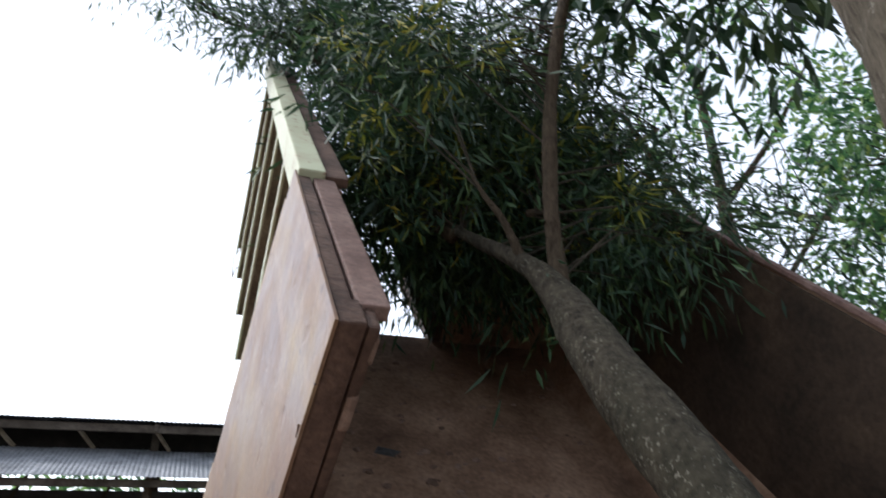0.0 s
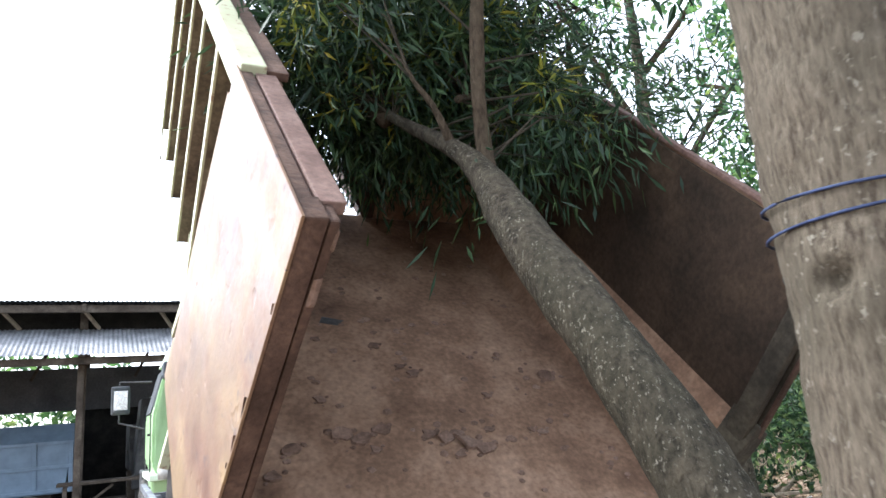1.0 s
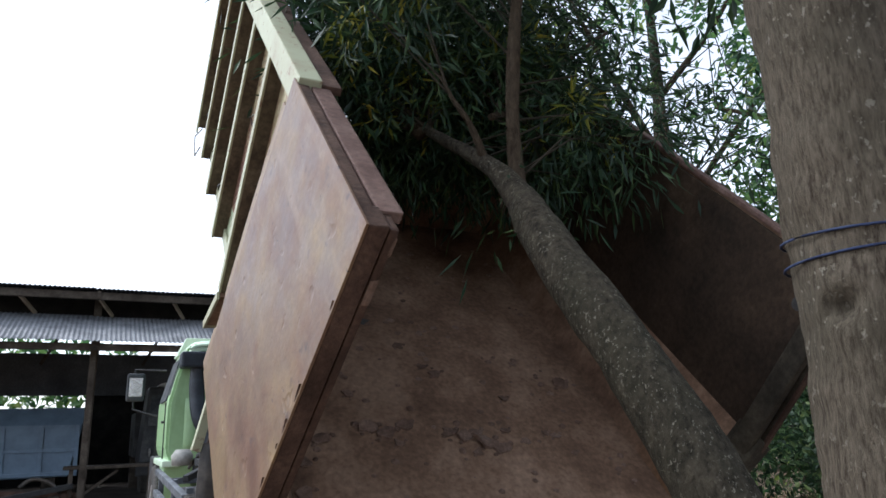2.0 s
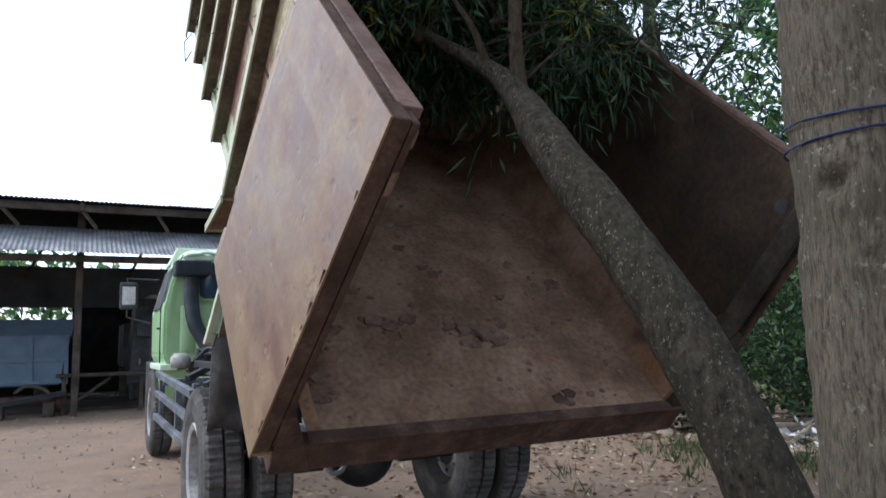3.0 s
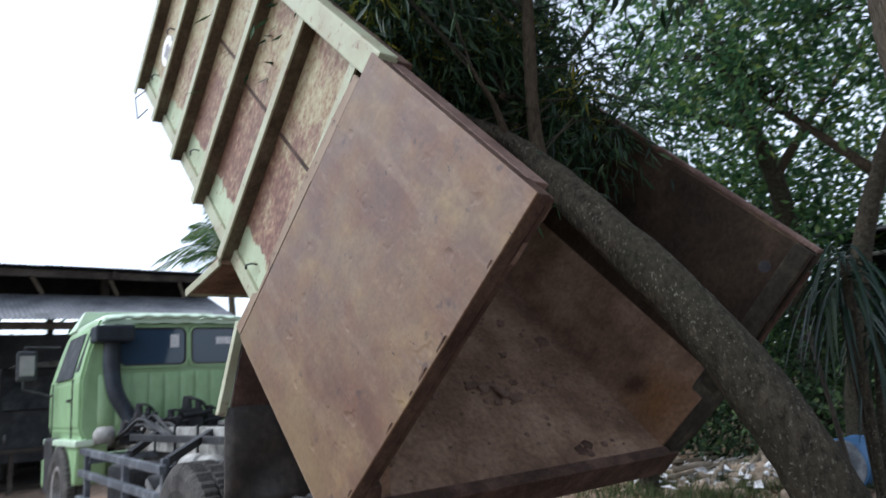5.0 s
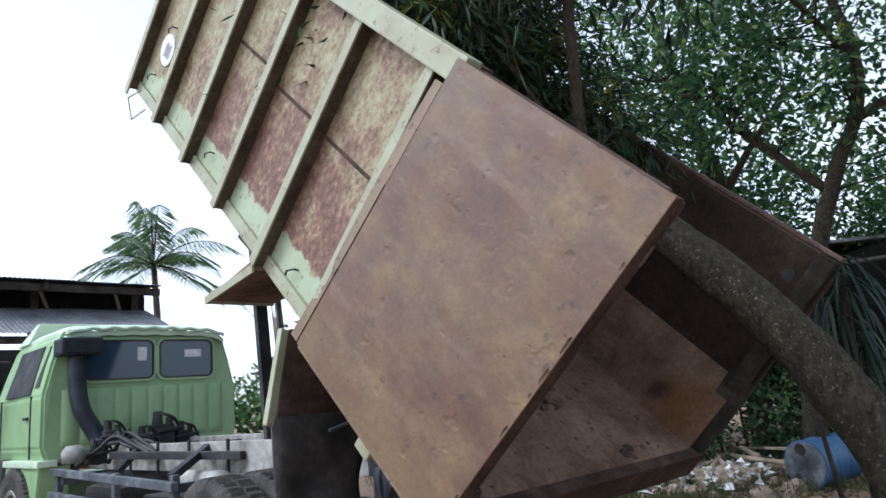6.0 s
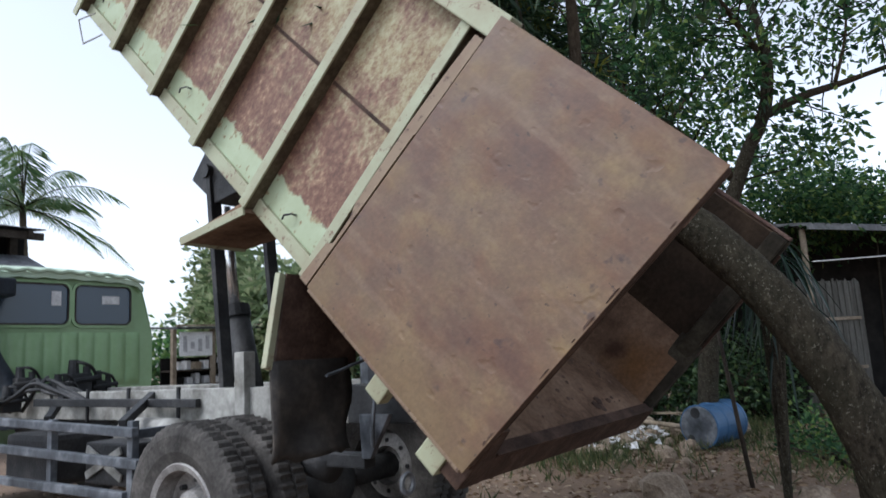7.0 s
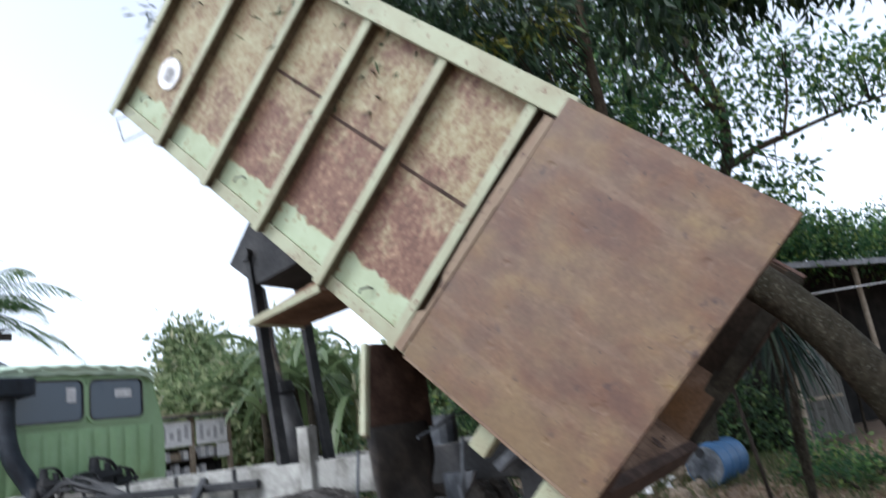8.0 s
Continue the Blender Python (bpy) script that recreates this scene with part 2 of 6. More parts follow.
def stained_slope():
    """Dusty steel with an orange rust bloom and one dark spot near its rear end."""
    m, n, l, p = nodes_of("rust_stained_steel")
    v = scaled(n, l, 1, 1, 1)
    big, small = tex_noise(n, l, v, 2.6), tex_noise(n, l, v, 35, 4)
    base = ramp(n, l, big, [(0.3, (0.085, 0.050, 0.033)), (0.5, (0.19, 0.12, 0.079)), (0.72, (0.29, 0.197, 0.138))])
    for centre, near_r, far_r, tone in (((1.05, 0.24, 0.22), 0.10, 0.30, (0.145, 0.072, 0.027)), ((1.04, 0.44, 0.22), 0.05, 0.105, (0.05, 0.026, 0.018))):
        d = n.new("ShaderNodeVectorMath")
        d.operation = "DISTANCE"
        c = n.new("ShaderNodeTexCoord")
        l.new(c.outputs["Object"], d.inputs[0])
        d.inputs[1].default_value = centre
        w = n.new("ShaderNodeMath")
        w.operation = "MULTIPLY_ADD"
        l.new(tex_noise(n, l, v, 7, 6, 0.65), w.inputs[0])
        w.inputs[1].default_value = (far_r - near_r) * 1.6
        l.new(d.outputs["Value"], w.inputs[2])
        base = mixed(n, l, ramp(n, l, w.outputs[0], [(near_r + (far_r - near_r) * 0.5, (0.9, 0.9, 0.9)), (far_r + (far_r - near_r) * 0.8, (0, 0, 0))]), base, tone)
    grain = ramp(n, l, small, [(0.3, (0.6, 0.6, 0.6)), (0.7, (1.2, 1.2, 1.2))])
    l.new(mixed(n, l, 0.7, base, grain, "MULTIPLY"), p.inputs["Base Color"])
    p.inputs["Roughness"].default_value = 0.85
    p.inputs["Specular IOR Level"].default_value = 0.18
    bumped(n, l, p, small, 0.5)
    return m


SLOPE_STEEL = stained_slope()
SOIL = surface("dried_soil", (0.08, 0.053, 0.04), (0.15, 0.10, 0.076), (0.22, 0.155, 0.12), 8, 60, 0.95, 0.0, 0.8)
CHASSIS = surface("pale_chassis_paint", (0.12, 0.115, 0.10), (0.30, 0.295, 0.27), (0.46, 0.455, 0.42), 5, 11, 0.6, 0, 0.1)
BLACK_STEEL = surface("dark_steel", (0.012, 0.013, 0.014), (0.03, 0.031, 0.033), (0.065, 0.062, 0.06), 4, 40, 0.6, 0.2)
GUARD = surface("grey_guard_paint", (0.03, 0.035, 0.041), (0.085, 0.094, 0.107), (0.23, 0.245, 0.265), 5, 16, 0.5, 0, 0.1)
TYRE = surface("dusty_rubber", (0.035, 0.033, 0.031), (0.07, 0.066, 0.061), (0.13, 0.12, 0.11), 5, 50, 0.9)
RUBBER = surface("old_rubber_sheet", (0.013, 0.012, 0.011), (0.034, 0.030, 0.026), (0.085, 0.07, 0.056), 5, 30, 0.6)
RIM = surface("rim_steel", (0.12, 0.11, 0.10), (0.26, 0.25, 0.24), (0.38, 0.37, 0.35), 6, 50, 0.55, 0.2)
CHROME = surface("bright_rod", (0.5, 0.5, 0.5), (0.65, 0.65, 0.65), (0.75, 0.75, 0.75), 5, 40, 0.25, 0.9, 0.05)
# blue base colour stands in for the sky reflected in the panes
GLASS = pane_glass("window_glass", (0.035, 0.062, 0.10))
PIPE_BLUE = surface("blue_black_paint", (0.007, 0.010, 0.015), (0.014, 0.020, 0.029), (0.034, 0.042, 0.053), 5, 30, 0.5)
DARK_IN = surface("cab_trim", (0.02, 0.025, 0.03), (0.05, 0.055, 0.06), (0.09, 0.09, 0.09), 3, 20, 0.8)
PAPER_STREAK = surface("white_paper_and_streak", (0.6, 0.6, 0.6), (0.75, 0.75, 0.75), (0.85, 0.85, 0.85), 5, 30, 0.8, 0, 0)
BARK_OLD = bark("grey_bark", (0.036, 0.027, 0.019), (0.078, 0.064, 0.046), (0.125, 0.105, 0.078), (0.055, 0.049, 0.034), (44, 44, 9), 0.60, (0.22, 0.205, 0.165), 70, 0.7)
BARK_GREEN = bark("mossy_bark", (0.015, 0.012, 0.009), (0.040, 0.034, 0.024), (0.078, 0.066, 0.047), (0.037, 0.036, 0.023), (12, 12, 7), 0.585, (0.20, 0.185, 0.15), 78)
BARK_LIMB = bark("brown_limb_bark", (0.028, 0.02, 0.013), (0.058, 0.043, 0.028), (0.09, 0.068, 0.046), (0.05, 0.04, 0.026), (20, 20, 6), 0.68)
TWIG = surface("twig_bark", (0.016, 0.014, 0.010), (0.032, 0.027, 0.019), (0.06, 0.05, 0.036), 8, 60, 0.9)
LEAF_ACACIA = leafy("acacia_leaves", [(0.0, (0.010, 0.026, 0.014)), (0.5, (0.022, 0.050, 0.023)), (0.85, (0.042, 0.080, 0.030)), (1.0, (0.085, 0.125, 0.038))], 0.5, 0.28)
LEAF_YELLOW = leafy("young_yellow_leaves", [(0.0, (0.09, 0.13, 0.02)), (0.6, (0.19, 0.20, 0.026)), (1.0, (0.33, 0.28, 0.035))])
LEAF_BROAD = leafy("broad_leaves", [(0.0, (0.020, 0.058, 0.028)), (0.5, (0.052, 0.125, 0.050)), (0.85, (0.12, 0.22, 0.062)), (1.0, (0.23, 0.29, 0.07))], 0.40, 0.52)
LEAF_LIGHT = leafy("light_green_leaves", [(0.0, (0.028, 0.075, 0.032)), (0.5, (0.075, 0.165, 0.055)), (0.9, (0.15, 0.26, 0.075)), (1.0, (0.26, 0.33, 0.10))], 0.45, 0.5)
LEAF_DEEP = leafy("deep_green_leaves", [(0.0, (0.012, 0.03, 0.014)), (0.5, (0.03, 0.062, 0.026)), (0.9, (0.07, 0.12, 0.04)), (1.0, (0.13, 0.17, 0.06))], 0.5, 0.35)
LEAF_DRY = leafy("dusty_leaves", [(0.0, (0.08, 0.12, 0.055)), (0.5, (0.18, 0.24, 0.11)), (0.9, (0.31, 0.35, 0.19)), (1.0, (0.42, 0.40, 0.27))], 0.55, 0.5)
LEAF_PALM = leafy("palm_leaves", [(0.0, (0.06, 0.13, 0.05)), (0.6, (0.12, 0.21, 0.08)), (1.0, (0.22, 0.27, 0.11))], 0.4, 0.5)
LEAF_STRAP = leafy("strap_leaves", [(0.0, (0.008, 0.02, 0.014)), (0.7, (0.02, 0.045, 0.028)), (1.0, (0.08, 0.11, 0.07))], 0.35, 0.15)
LEAF_BANANA = leafy("banana_leaves", [(0.0, (0.05, 0.085, 0.035)), (0.6, (0.11, 0.155, 0.07)), (1.0, (0.27, 0.25, 0.15))], 0.4, 0.4)
LITTER = leafy("fallen_leaves", [(0.0, (0.10, 0.06, 0.035)), (0.5, (0.22, 0.15, 0.09)), (0.9, (0.38, 0.30, 0.21)), (1.0, (0.55, 0.48, 0.38))], 0.8, 0.05)
GRASS = leafy("grass_blades", [(0.0, (0.03, 0.05, 0.018)), (0.6, (0.07, 0.10, 0.035)), (1.0, (0.18, 0.165, 0.075))], 0.6, 0.3)
DIRT = dirt()
SHADED_SOIL = surface("shade_dark_soil", (0.025, 0.021, 0.018), (0.05, 0.042, 0.035), (0.085, 0.07, 0.058), 1.5, 25, 0.95)
STONE = surface("pale_stone", (0.18, 0.135, 0.10), (0.31, 0.245, 0.18), (0.43, 0.355, 0.28), 5, 40, 0.95, 0, 0.7, (1, 1, 1), 0.02)
TIN = surface("zinc_sheet", (0.11, 0.115, 0.125), (0.19, 0.197, 0.21), (0.29, 0.295, 0.305), 1.6, 14, 0.62, 0.15, 0.15)
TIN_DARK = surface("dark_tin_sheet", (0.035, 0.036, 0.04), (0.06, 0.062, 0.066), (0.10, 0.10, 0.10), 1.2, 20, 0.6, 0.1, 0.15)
WOOD_DARK = surface("weathered_dark_wood", (0.025, 0.02, 0.016), (0.055, 0.045, 0.036), (0.10, 0.085, 0.07), 3, 30, 0.9)
# near-black tone holds the deep shade of the shed, hut and stall interiors
SHADED_BOARDS = surface("shaded_dark_boards", (0.006, 0.006, 0.006), (0.013, 0.012, 0.011), (0.026, 0.023, 0.02), 3, 30, 0.9)
WOOD_PALE = surface("sunbleached_wood", (0.16, 0.125, 0.09), (0.28, 0.23, 0.17), (0.40, 0.34, 0.27), 4, 40, 0.9)
BAMBOO_MAT = surface("split_bamboo", (0.06, 0.057, 0.048), (0.105, 0.102, 0.09), (0.165, 0.16, 0.142), 3, 30, 0.8, 0, 0.3, (1, 5, 0.5))
BLUE_BODY = worn_paint("blue_paint", (0.20, 0.285, 0.40), (0.15, 0.215, 0.30), (0.30, 0.30, 0.30), 0.70, 0.5)
BLUE_PLASTIC = worn_paint("blue_drum_paint", (0.05, 0.13, 0.26), (0.035, 0.09, 0.18), (0.20, 0.22, 0.24), 0.70, 0.5)
# dirty brown steel, darkened further for the shade inside the right wall
DARK_SKIN = surface("shaded_brown_steel", (0.018, 0.013, 0.009), (0.040, 0.027, 0.018), (0.085, 0.058, 0.036), 2.2, 35, 0.85, 0.0, 0.5)
DUSTY_CAP = surface("dusty_cap_steel", (0.08, 0.048, 0.04), (0.135, 0.085, 0.07), (0.19, 0.13, 0.108), 5, 45, 0.7)
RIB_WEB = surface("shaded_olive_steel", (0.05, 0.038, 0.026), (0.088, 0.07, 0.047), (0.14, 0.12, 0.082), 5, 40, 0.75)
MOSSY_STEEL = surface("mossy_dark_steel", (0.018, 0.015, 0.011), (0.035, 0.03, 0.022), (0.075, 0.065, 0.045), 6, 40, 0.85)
CORD = surface("blue_cord", (0.010, 0.016, 0.04), (0.02, 0.03, 0.07), (0.04, 0.055, 0.10), 30, 90, 0.7)
WHITE_SIGN = surface("white_board", (0.68, 0.68, 0.68), (0.80, 0.80, 0.80), (0.86, 0.86, 0.86), 4, 30, 0.6, 0, 0)
GREY_INK = surface("grey_print", (0.34, 0.34, 0.35), (0.46, 0.46, 0.47), (0.6, 0.6, 0.6), 9, 30, 0.7, 0, 0)
CONCRETE = surface("old_concrete", (0.22, 0.21, 0.19), (0.32, 0.31, 0.28), (0.42, 0.41, 0.37), 3, 30, 0.9)

# ---- building helpers ----
AT = {}


def thing(name, loc, label, category, group="", kind=""):
    """An Empty at its base, to carry parts whose meshes are given in the world's metres."""
    ob = new(name)
    ob.location = loc
    AT[ob.name] = Vector(loc)
    return tagged(ob, label, category, group, kind)


def link(name, mesh, material, parent=None, label="", m=None):
    if material is not None:
        mesh.materials.append(material)
    ob = new(name, mesh)
    m = m or Matrix.Identity(4)
    if parent is not None:
        ob.parent = parent
        if parent.name in AT:
            m = Matrix.Translation(-AT[parent.name]) @ m
    ob.matrix_basis = m
    return tagged(ob, label)


def part(name, bm, material, parent=None, label="", m=None, smooth=False):
    """Links a bmesh as ONE mesh object under a thing or a part."""
    mesh = bpy.data.meshes.new(name)
    bm.to_mesh(mesh)
    bm.free()
    if smooth:
        mesh.polygons.foreach_set("use_smooth", [True] * len(mesh.polygons))
    return link(name, mesh, material, parent, label, m)


def raw(name, verts, faces, material, parent=None, label="", smooth=False):
    mesh = bpy.data.meshes.new(name)
    mesh.from_pydata(verts, [], faces)
    if smooth:
        mesh.polygons.foreach_set("use_smooth", [True] * len(mesh.polygons))
    return link(name, mesh, material, parent, label)


def hexa(pts, bevel=0.0, bm=None):
    """A solid from eight corners: four below, four above, both anticlockwise."""
    own = bmesh.new()
    v = [own.verts.new(p) for p in pts]
    for f in ((3, 2, 1, 0), (4, 5, 6, 7), (0, 1, 5, 4), (1, 2, 6, 5), (2, 3, 7, 6), (3, 0, 4, 7)):
        own.faces.new([v[i] for i in f])
    if bevel:
        bmesh.ops.bevel(own, geom=own.edges[:], offset=bevel, segments=2, affect="EDGES", profile=0.6)
    if bm is None:
        return own
    tmp = bpy.data.meshes.new("tmp")
    own.to_mesh(tmp)
    own.free()
    bm.from_mesh(tmp)
    bpy.data.meshes.remove(tmp)
    return bm


def box(lo, hi, bevel=0.0, bm=None):
    (a, b, c), (d, e, f) = lo, hi
    return hexa([(a, b, c), (d, b, c), (d, e, c), (a, e, c), (a, b, f), (d, b, f), (d, e, f), (a, e, f)], bevel, bm)


def beam(p, q, w, h, bevel=0.0, bm=None, up=(0, 0, 1)):
    """A bar of section w x h from p to q."""
    p, q = Vector(p), Vector(q)
    d = (q - p).normalized()
    s = d.cross(Vector(up))
    s = s.normalized() if s.length > 1e-4 else Vector((1, 0, 0))
    t = s.cross(d)
    s, t = s * w / 2, t * h / 2
    return hexa([p - s - t, p + s - t, q + s - t, q - s - t, p - s + t, p + s + t, q + s + t, q - s + t], bevel, bm)


def tube(pts, radii, n=8, bm=None, bumpy=0.0, seed=0.0, freq=7.0):
    """A round limb along points, with closed ends."""
    bm = bm or bmesh.new()
    pts = [Vector(p) for p in pts]
    rings = []
    ref = Vector((0.31, 0.95, 0.1))
    for i, p in enumerate(pts):
        d = (pts[min(i + 1, len(pts) - 1)] - pts[max(i - 1, 0)]).normalized()
        s = d.cross(ref)
        s = s.normalized() if s.length > 0.05 else d.cross(Vector((1, 0, 0))).normalized()
        t = d.cross(s)
        r = radii[i] if isinstance(radii, (list, tuple)) else radii
        ring = []
        for k in range(n):
            a = 2 * math.pi * k / n
            q = s * math.cos(a) + t * math.sin(a)
            rr = r
            if bumpy:
                c = (p + q * r) * freq + Vector((seed, 0, 0))
                rr *= 1 + bumpy * noise.noise(Vector((c.x, c.y, c.z * 0.5))) + bumpy * 0.5 * noise.noise(c * 3)
            ring.append(bm.verts.new(p + q * rr))
        rings.append(ring)
    for a, b in zip(rings, rings[1:]):
        for k in range(n):
            bm.faces.new((a[k], a[(k + 1) % n], b[(k + 1) % n], b[k]))
    bm.faces.new(rings[0][::-1])
    bm.faces.new(rings[-1])
    return bm


def smooth_path(ctrl, steps):
    """Catmull-Rom through control points (with any number of values each)."""
    c = [np.array(p, float) for p in ctrl]
    c = [2 * c[0] - c[1]] + c + [2 * c[-1] - c[-2]]
    out = []
    for i in range(1, len(c) - 2):
        for k in range(steps):
            s = k / steps
            out.append(0.5 * (2 * c[i] + (c[i + 1] - c[i - 1]) * s + (2 * c[i - 1] - 5 * c[i] + 4 * c[i + 1] - c[i + 2]) * s * s + (3 * c[i] - c[i - 1] - 3 * c[i + 1] + c[i + 2]) * s**3))
    out.append(c[-2])
    return out


def lathe(profile, n, centre, axis="x", caps=True):
    """Turns a profile of (radius, along) about an axis through centre."""
    bm = bmesh.new()
    rings = []
    for r, x in profile:
        ring = []
        for k in range(n):
            a = 2 * math.pi * k / n
            if axis == "x":
                ring.append(bm.verts.new((centre[0] + x, centre[1] + r * math.cos(a), centre[2] + r * math.sin(a))))
            else:
                ring.append(bm.verts.new((centre[0] + r * math.cos(a), centre[1] + r * math.sin(a), centre[2] + x)))
        rings.append(ring)
    for a, b in zip(rings, rings[1:]):
        for k in range(n):
            bm.faces.new((a[k], b[k], b[(k + 1) % n], a[(k + 1) % n]))
    if caps:
        bm.faces.new(rings[0])
        bm.faces.new(rings[-1][::-1])
    bmesh.ops.recalc_face_normals(bm, faces=bm.faces[:])
    return bm


def leaf_mesh(base, way, length, width, rng, fold=0.15):
    """Folded pointed leaves, four corners each: verts and faces."""
    n = len(base)
    way = way / np.linalg.norm(way, axis=1, keepdims=True)
    side = np.cross(way, rng.normal(size=(n, 3)))
    side /= np.linalg.norm(side, axis=1, keepdims=True) + 1e-9
    nor = np.cross(side, way)
    length, width = np.broadcast_to(length, n)[:, None], np.broadcast_to(width, n)[:, None]
    mid = base + way * length * 0.45
    tip = base + way * length + nor * length * rng.uniform(-0.12, 0.12, (n, 1))
    v = np.stack([base, mid + side * width / 2 + nor * width * fold, tip, mid - side * width / 2 + nor * width * fold], 1).reshape(-1, 3)
    f = np.arange(4 * n).reshape(-1, 4)
    return v, f


def leaves(name, centres, per, spread, length, width, droop, material, parent, seed, label=""):
    """Sprays of leaves round twig ends: ONE mesh."""
    rng = np.random.default_rng(seed)
    c = np.repeat(np.asarray(centres), per, axis=0)
    n = len(c)
    off = rng.normal(size=(n, 3)) * spread
    way = off / (np.linalg.norm(off, axis=1, keepdims=True) + 1e-6) + rng.normal(size=(n, 3)) * 0.5 + np.array([0, 0, -droop])
    v, f = leaf_mesh(c + off, way, length * rng.uniform(0.6, 1.25, n), width * rng.uniform(0.7, 1.25, n), rng)
    return raw(name, v.tolist(), f.tolist(), material, parent, label)


def twigs(bm, limbs, centres, rng, r=0.008, sag=0.15):
    """Thin twigs from the nearest limb point to each spray."""
    pts = np.concatenate([np.array([p[:3] for p in limb]) for limb in limbs])
    for c in centres:
        d = np.linalg.norm(pts - c, axis=1)
        d += 0.6 * np.maximum(0, pts[:, 2] - c[2])
        near = np.flatnonzero(d < d.min() * 1.2 + 0.03)
        a = pts[rng.choice(near)]
        mid = (a + c) / 2 + rng.normal(size=3) * 0.08 * np.linalg.norm(c - a) + np.array([0, 0, sag * np.linalg.norm(c - a)])
        tube([a, mid, c], [r * 1.8, r * 1.2, r * 0.5], 4, bm)


def in_blobs(blobs, count, rng, hollow=0.35):
    """Points within ellipsoids (centre, radii), thinned at their middles, with ragged edges."""
    out = []
    vol = np.array([(b[1][0] * b[1][1] * b[1][2]) ** 0.8 * (b[2] if len(b) > 2 else 1.0) for b in blobs])
    for (c, r, *_), k in zip(blobs, (count * vol / vol.sum()).astype(int)):
        u = rng.normal(size=(k, 3))
        u /= np.linalg.norm(u, axis=1, keepdims=True)
        out.append(np.array(c) + u * rng.uniform(hollow, 1.08, (k, 1)) ** 0.6 * np.array(r))
    return np.concatenate(out)


def tree(name, label, loc, limbs, blobs, sprays, per, spread, length, width, droop, leaf, wood, seed, sides=10, twig_r=0.008, knots=(), steps=14, clear=None):
    """A tree: limbs as paths of (x, y, z, radius), and a crown of leaf sprays on twigs."""
    rng = np.random.default_rng(seed)
    t = thing(name, loc, label, "tree")
    for i, limb in enumerate(limbs):
        path = smooth_path(limb, 8 if i else steps)
        bm = tube([p[:3] for p in path], [float(p[3]) for p in path], sides if i else 3 * sides, None, 0.10, seed * 3.1 + i)
        for centre, size, swell in knots if i == 0 else ():
            for v in bm.verts:
                d = (v.co - Vector(centre)).length / size
                v.co += (v.co - Vector((-0.42, -2.06, v.co.z))).normalized() * swell * size * (math.exp(-((d * 1.2) ** 2)) - 2.4 * math.exp(-((d * 2.9) ** 2)))
        part("trunk" if i == 0 else "limb", bm, BARK_LIMB if i and wood is BARK_GREEN else wood, t, smooth=True)
    c = in_blobs(blobs, sprays, rng)
    if clear is not None:
        c = c[[clear(*p) for p in c]]
    bm = bmesh.new()
    twigs(bm, [smooth_path(limb, 6) for limb in limbs], c, rng, twig_r)
    tagged(part("twig_growth", bm, TWIG, t), kind="stuff")
    leaves("crown", c, per, spread, length, width, droop, leaf, t, seed + 1)
    return t, c

# ---- ground ----
def ground_height(x, y):
    h = 0.05 * noise.noise(Vector((x * 0.25, y * 0.25, 3.0))) + 0.02 * noise.noise(Vector((x * 1.3, y * 1.3, 7.0)))
    return h * min(1.0, max(0.0, (abs(x) + abs(y - 2)) / 4))


def build_ground():
    xs = np.concatenate([[-900, -300, -120, -60], np.arange(-30, 40.1, 0.7), [60, 120, 300, 900]])
    ys = np.concatenate([[-900, -300, -120, -50], np.arange(-14, 46.1, 0.7), [60, 120, 300, 900]])
    v = [(float(x), float(y), ground_height(x, y) - 0.02) for y in ys for x in xs]
    nx = len(xs)
    f = [(j * nx + i, j * nx + i + 1, (j + 1) * nx + i + 1, (j + 1) * nx + i) for j in range(len(ys) - 1) for i in range(nx - 1)]
    g = raw("ground", v, f, DIRT, None, "bare brown earth yard with dust and pebbles", True)
    tagged(g, category="ground", kind="structure")


build_ground()

# ---- dump truck ----
TILT = radians(44.7)
BED = Matrix(((1, 0, 0, 0), (0, math.cos(TILT), -math.sin(TILT), 0), (0, math.sin(TILT), math.cos(TILT), 0.865), (0, 0, 0, 1)))
truck = thing("dump_truck", (0, 3.5, 0), "old pale green dump truck with rusty bed tipped up steeply", "truck")


def side_x(v, lo, hi, height):
    return lo + (hi - lo) * v / height


L0, L1, LH = -1.24, -1.09, 1.55
R0, R1, RH = 1.29, 1.232, 1.45
W0, W1 = -1.056, -1.009  # the ribbed wall stands inside the plane of the added rear plate


def wall_slab(u0, u1, v0, v1, out, thick, left=True, bevel=0.006, skew=0.0, ribbed=False):
    """A slab of the bed's side wall; out: how far its outer face stands proud of the wall's plane."""
    lo, hi, h, s = (L0, L1, LH, -1) if left else (R0, R1, RH, 1)
    if ribbed:
        lo, hi = W0, W1
    a, b = side_x(v0, lo, hi, h) + s * out, side_x(v1, lo, hi, h) + s * out
    c, d = a - s * thick, b - s * thick
    if left:
        return hexa([(a, u0, v0), (c, u0, v0), (c, u1, v0), (a, u1, v0), (b, u0 + skew, v1), (d, u0 + skew, v1), (d, u1, v1), (b, u1, v1)], bevel)
    return hexa([(c, u0, v0), (a, u0, v0), (a, u1, v0), (c, u1, v0), (d, u0 + skew, v1), (b, u0 + skew, v1), (b, u1, v1), (d, u1, v1)], bevel)


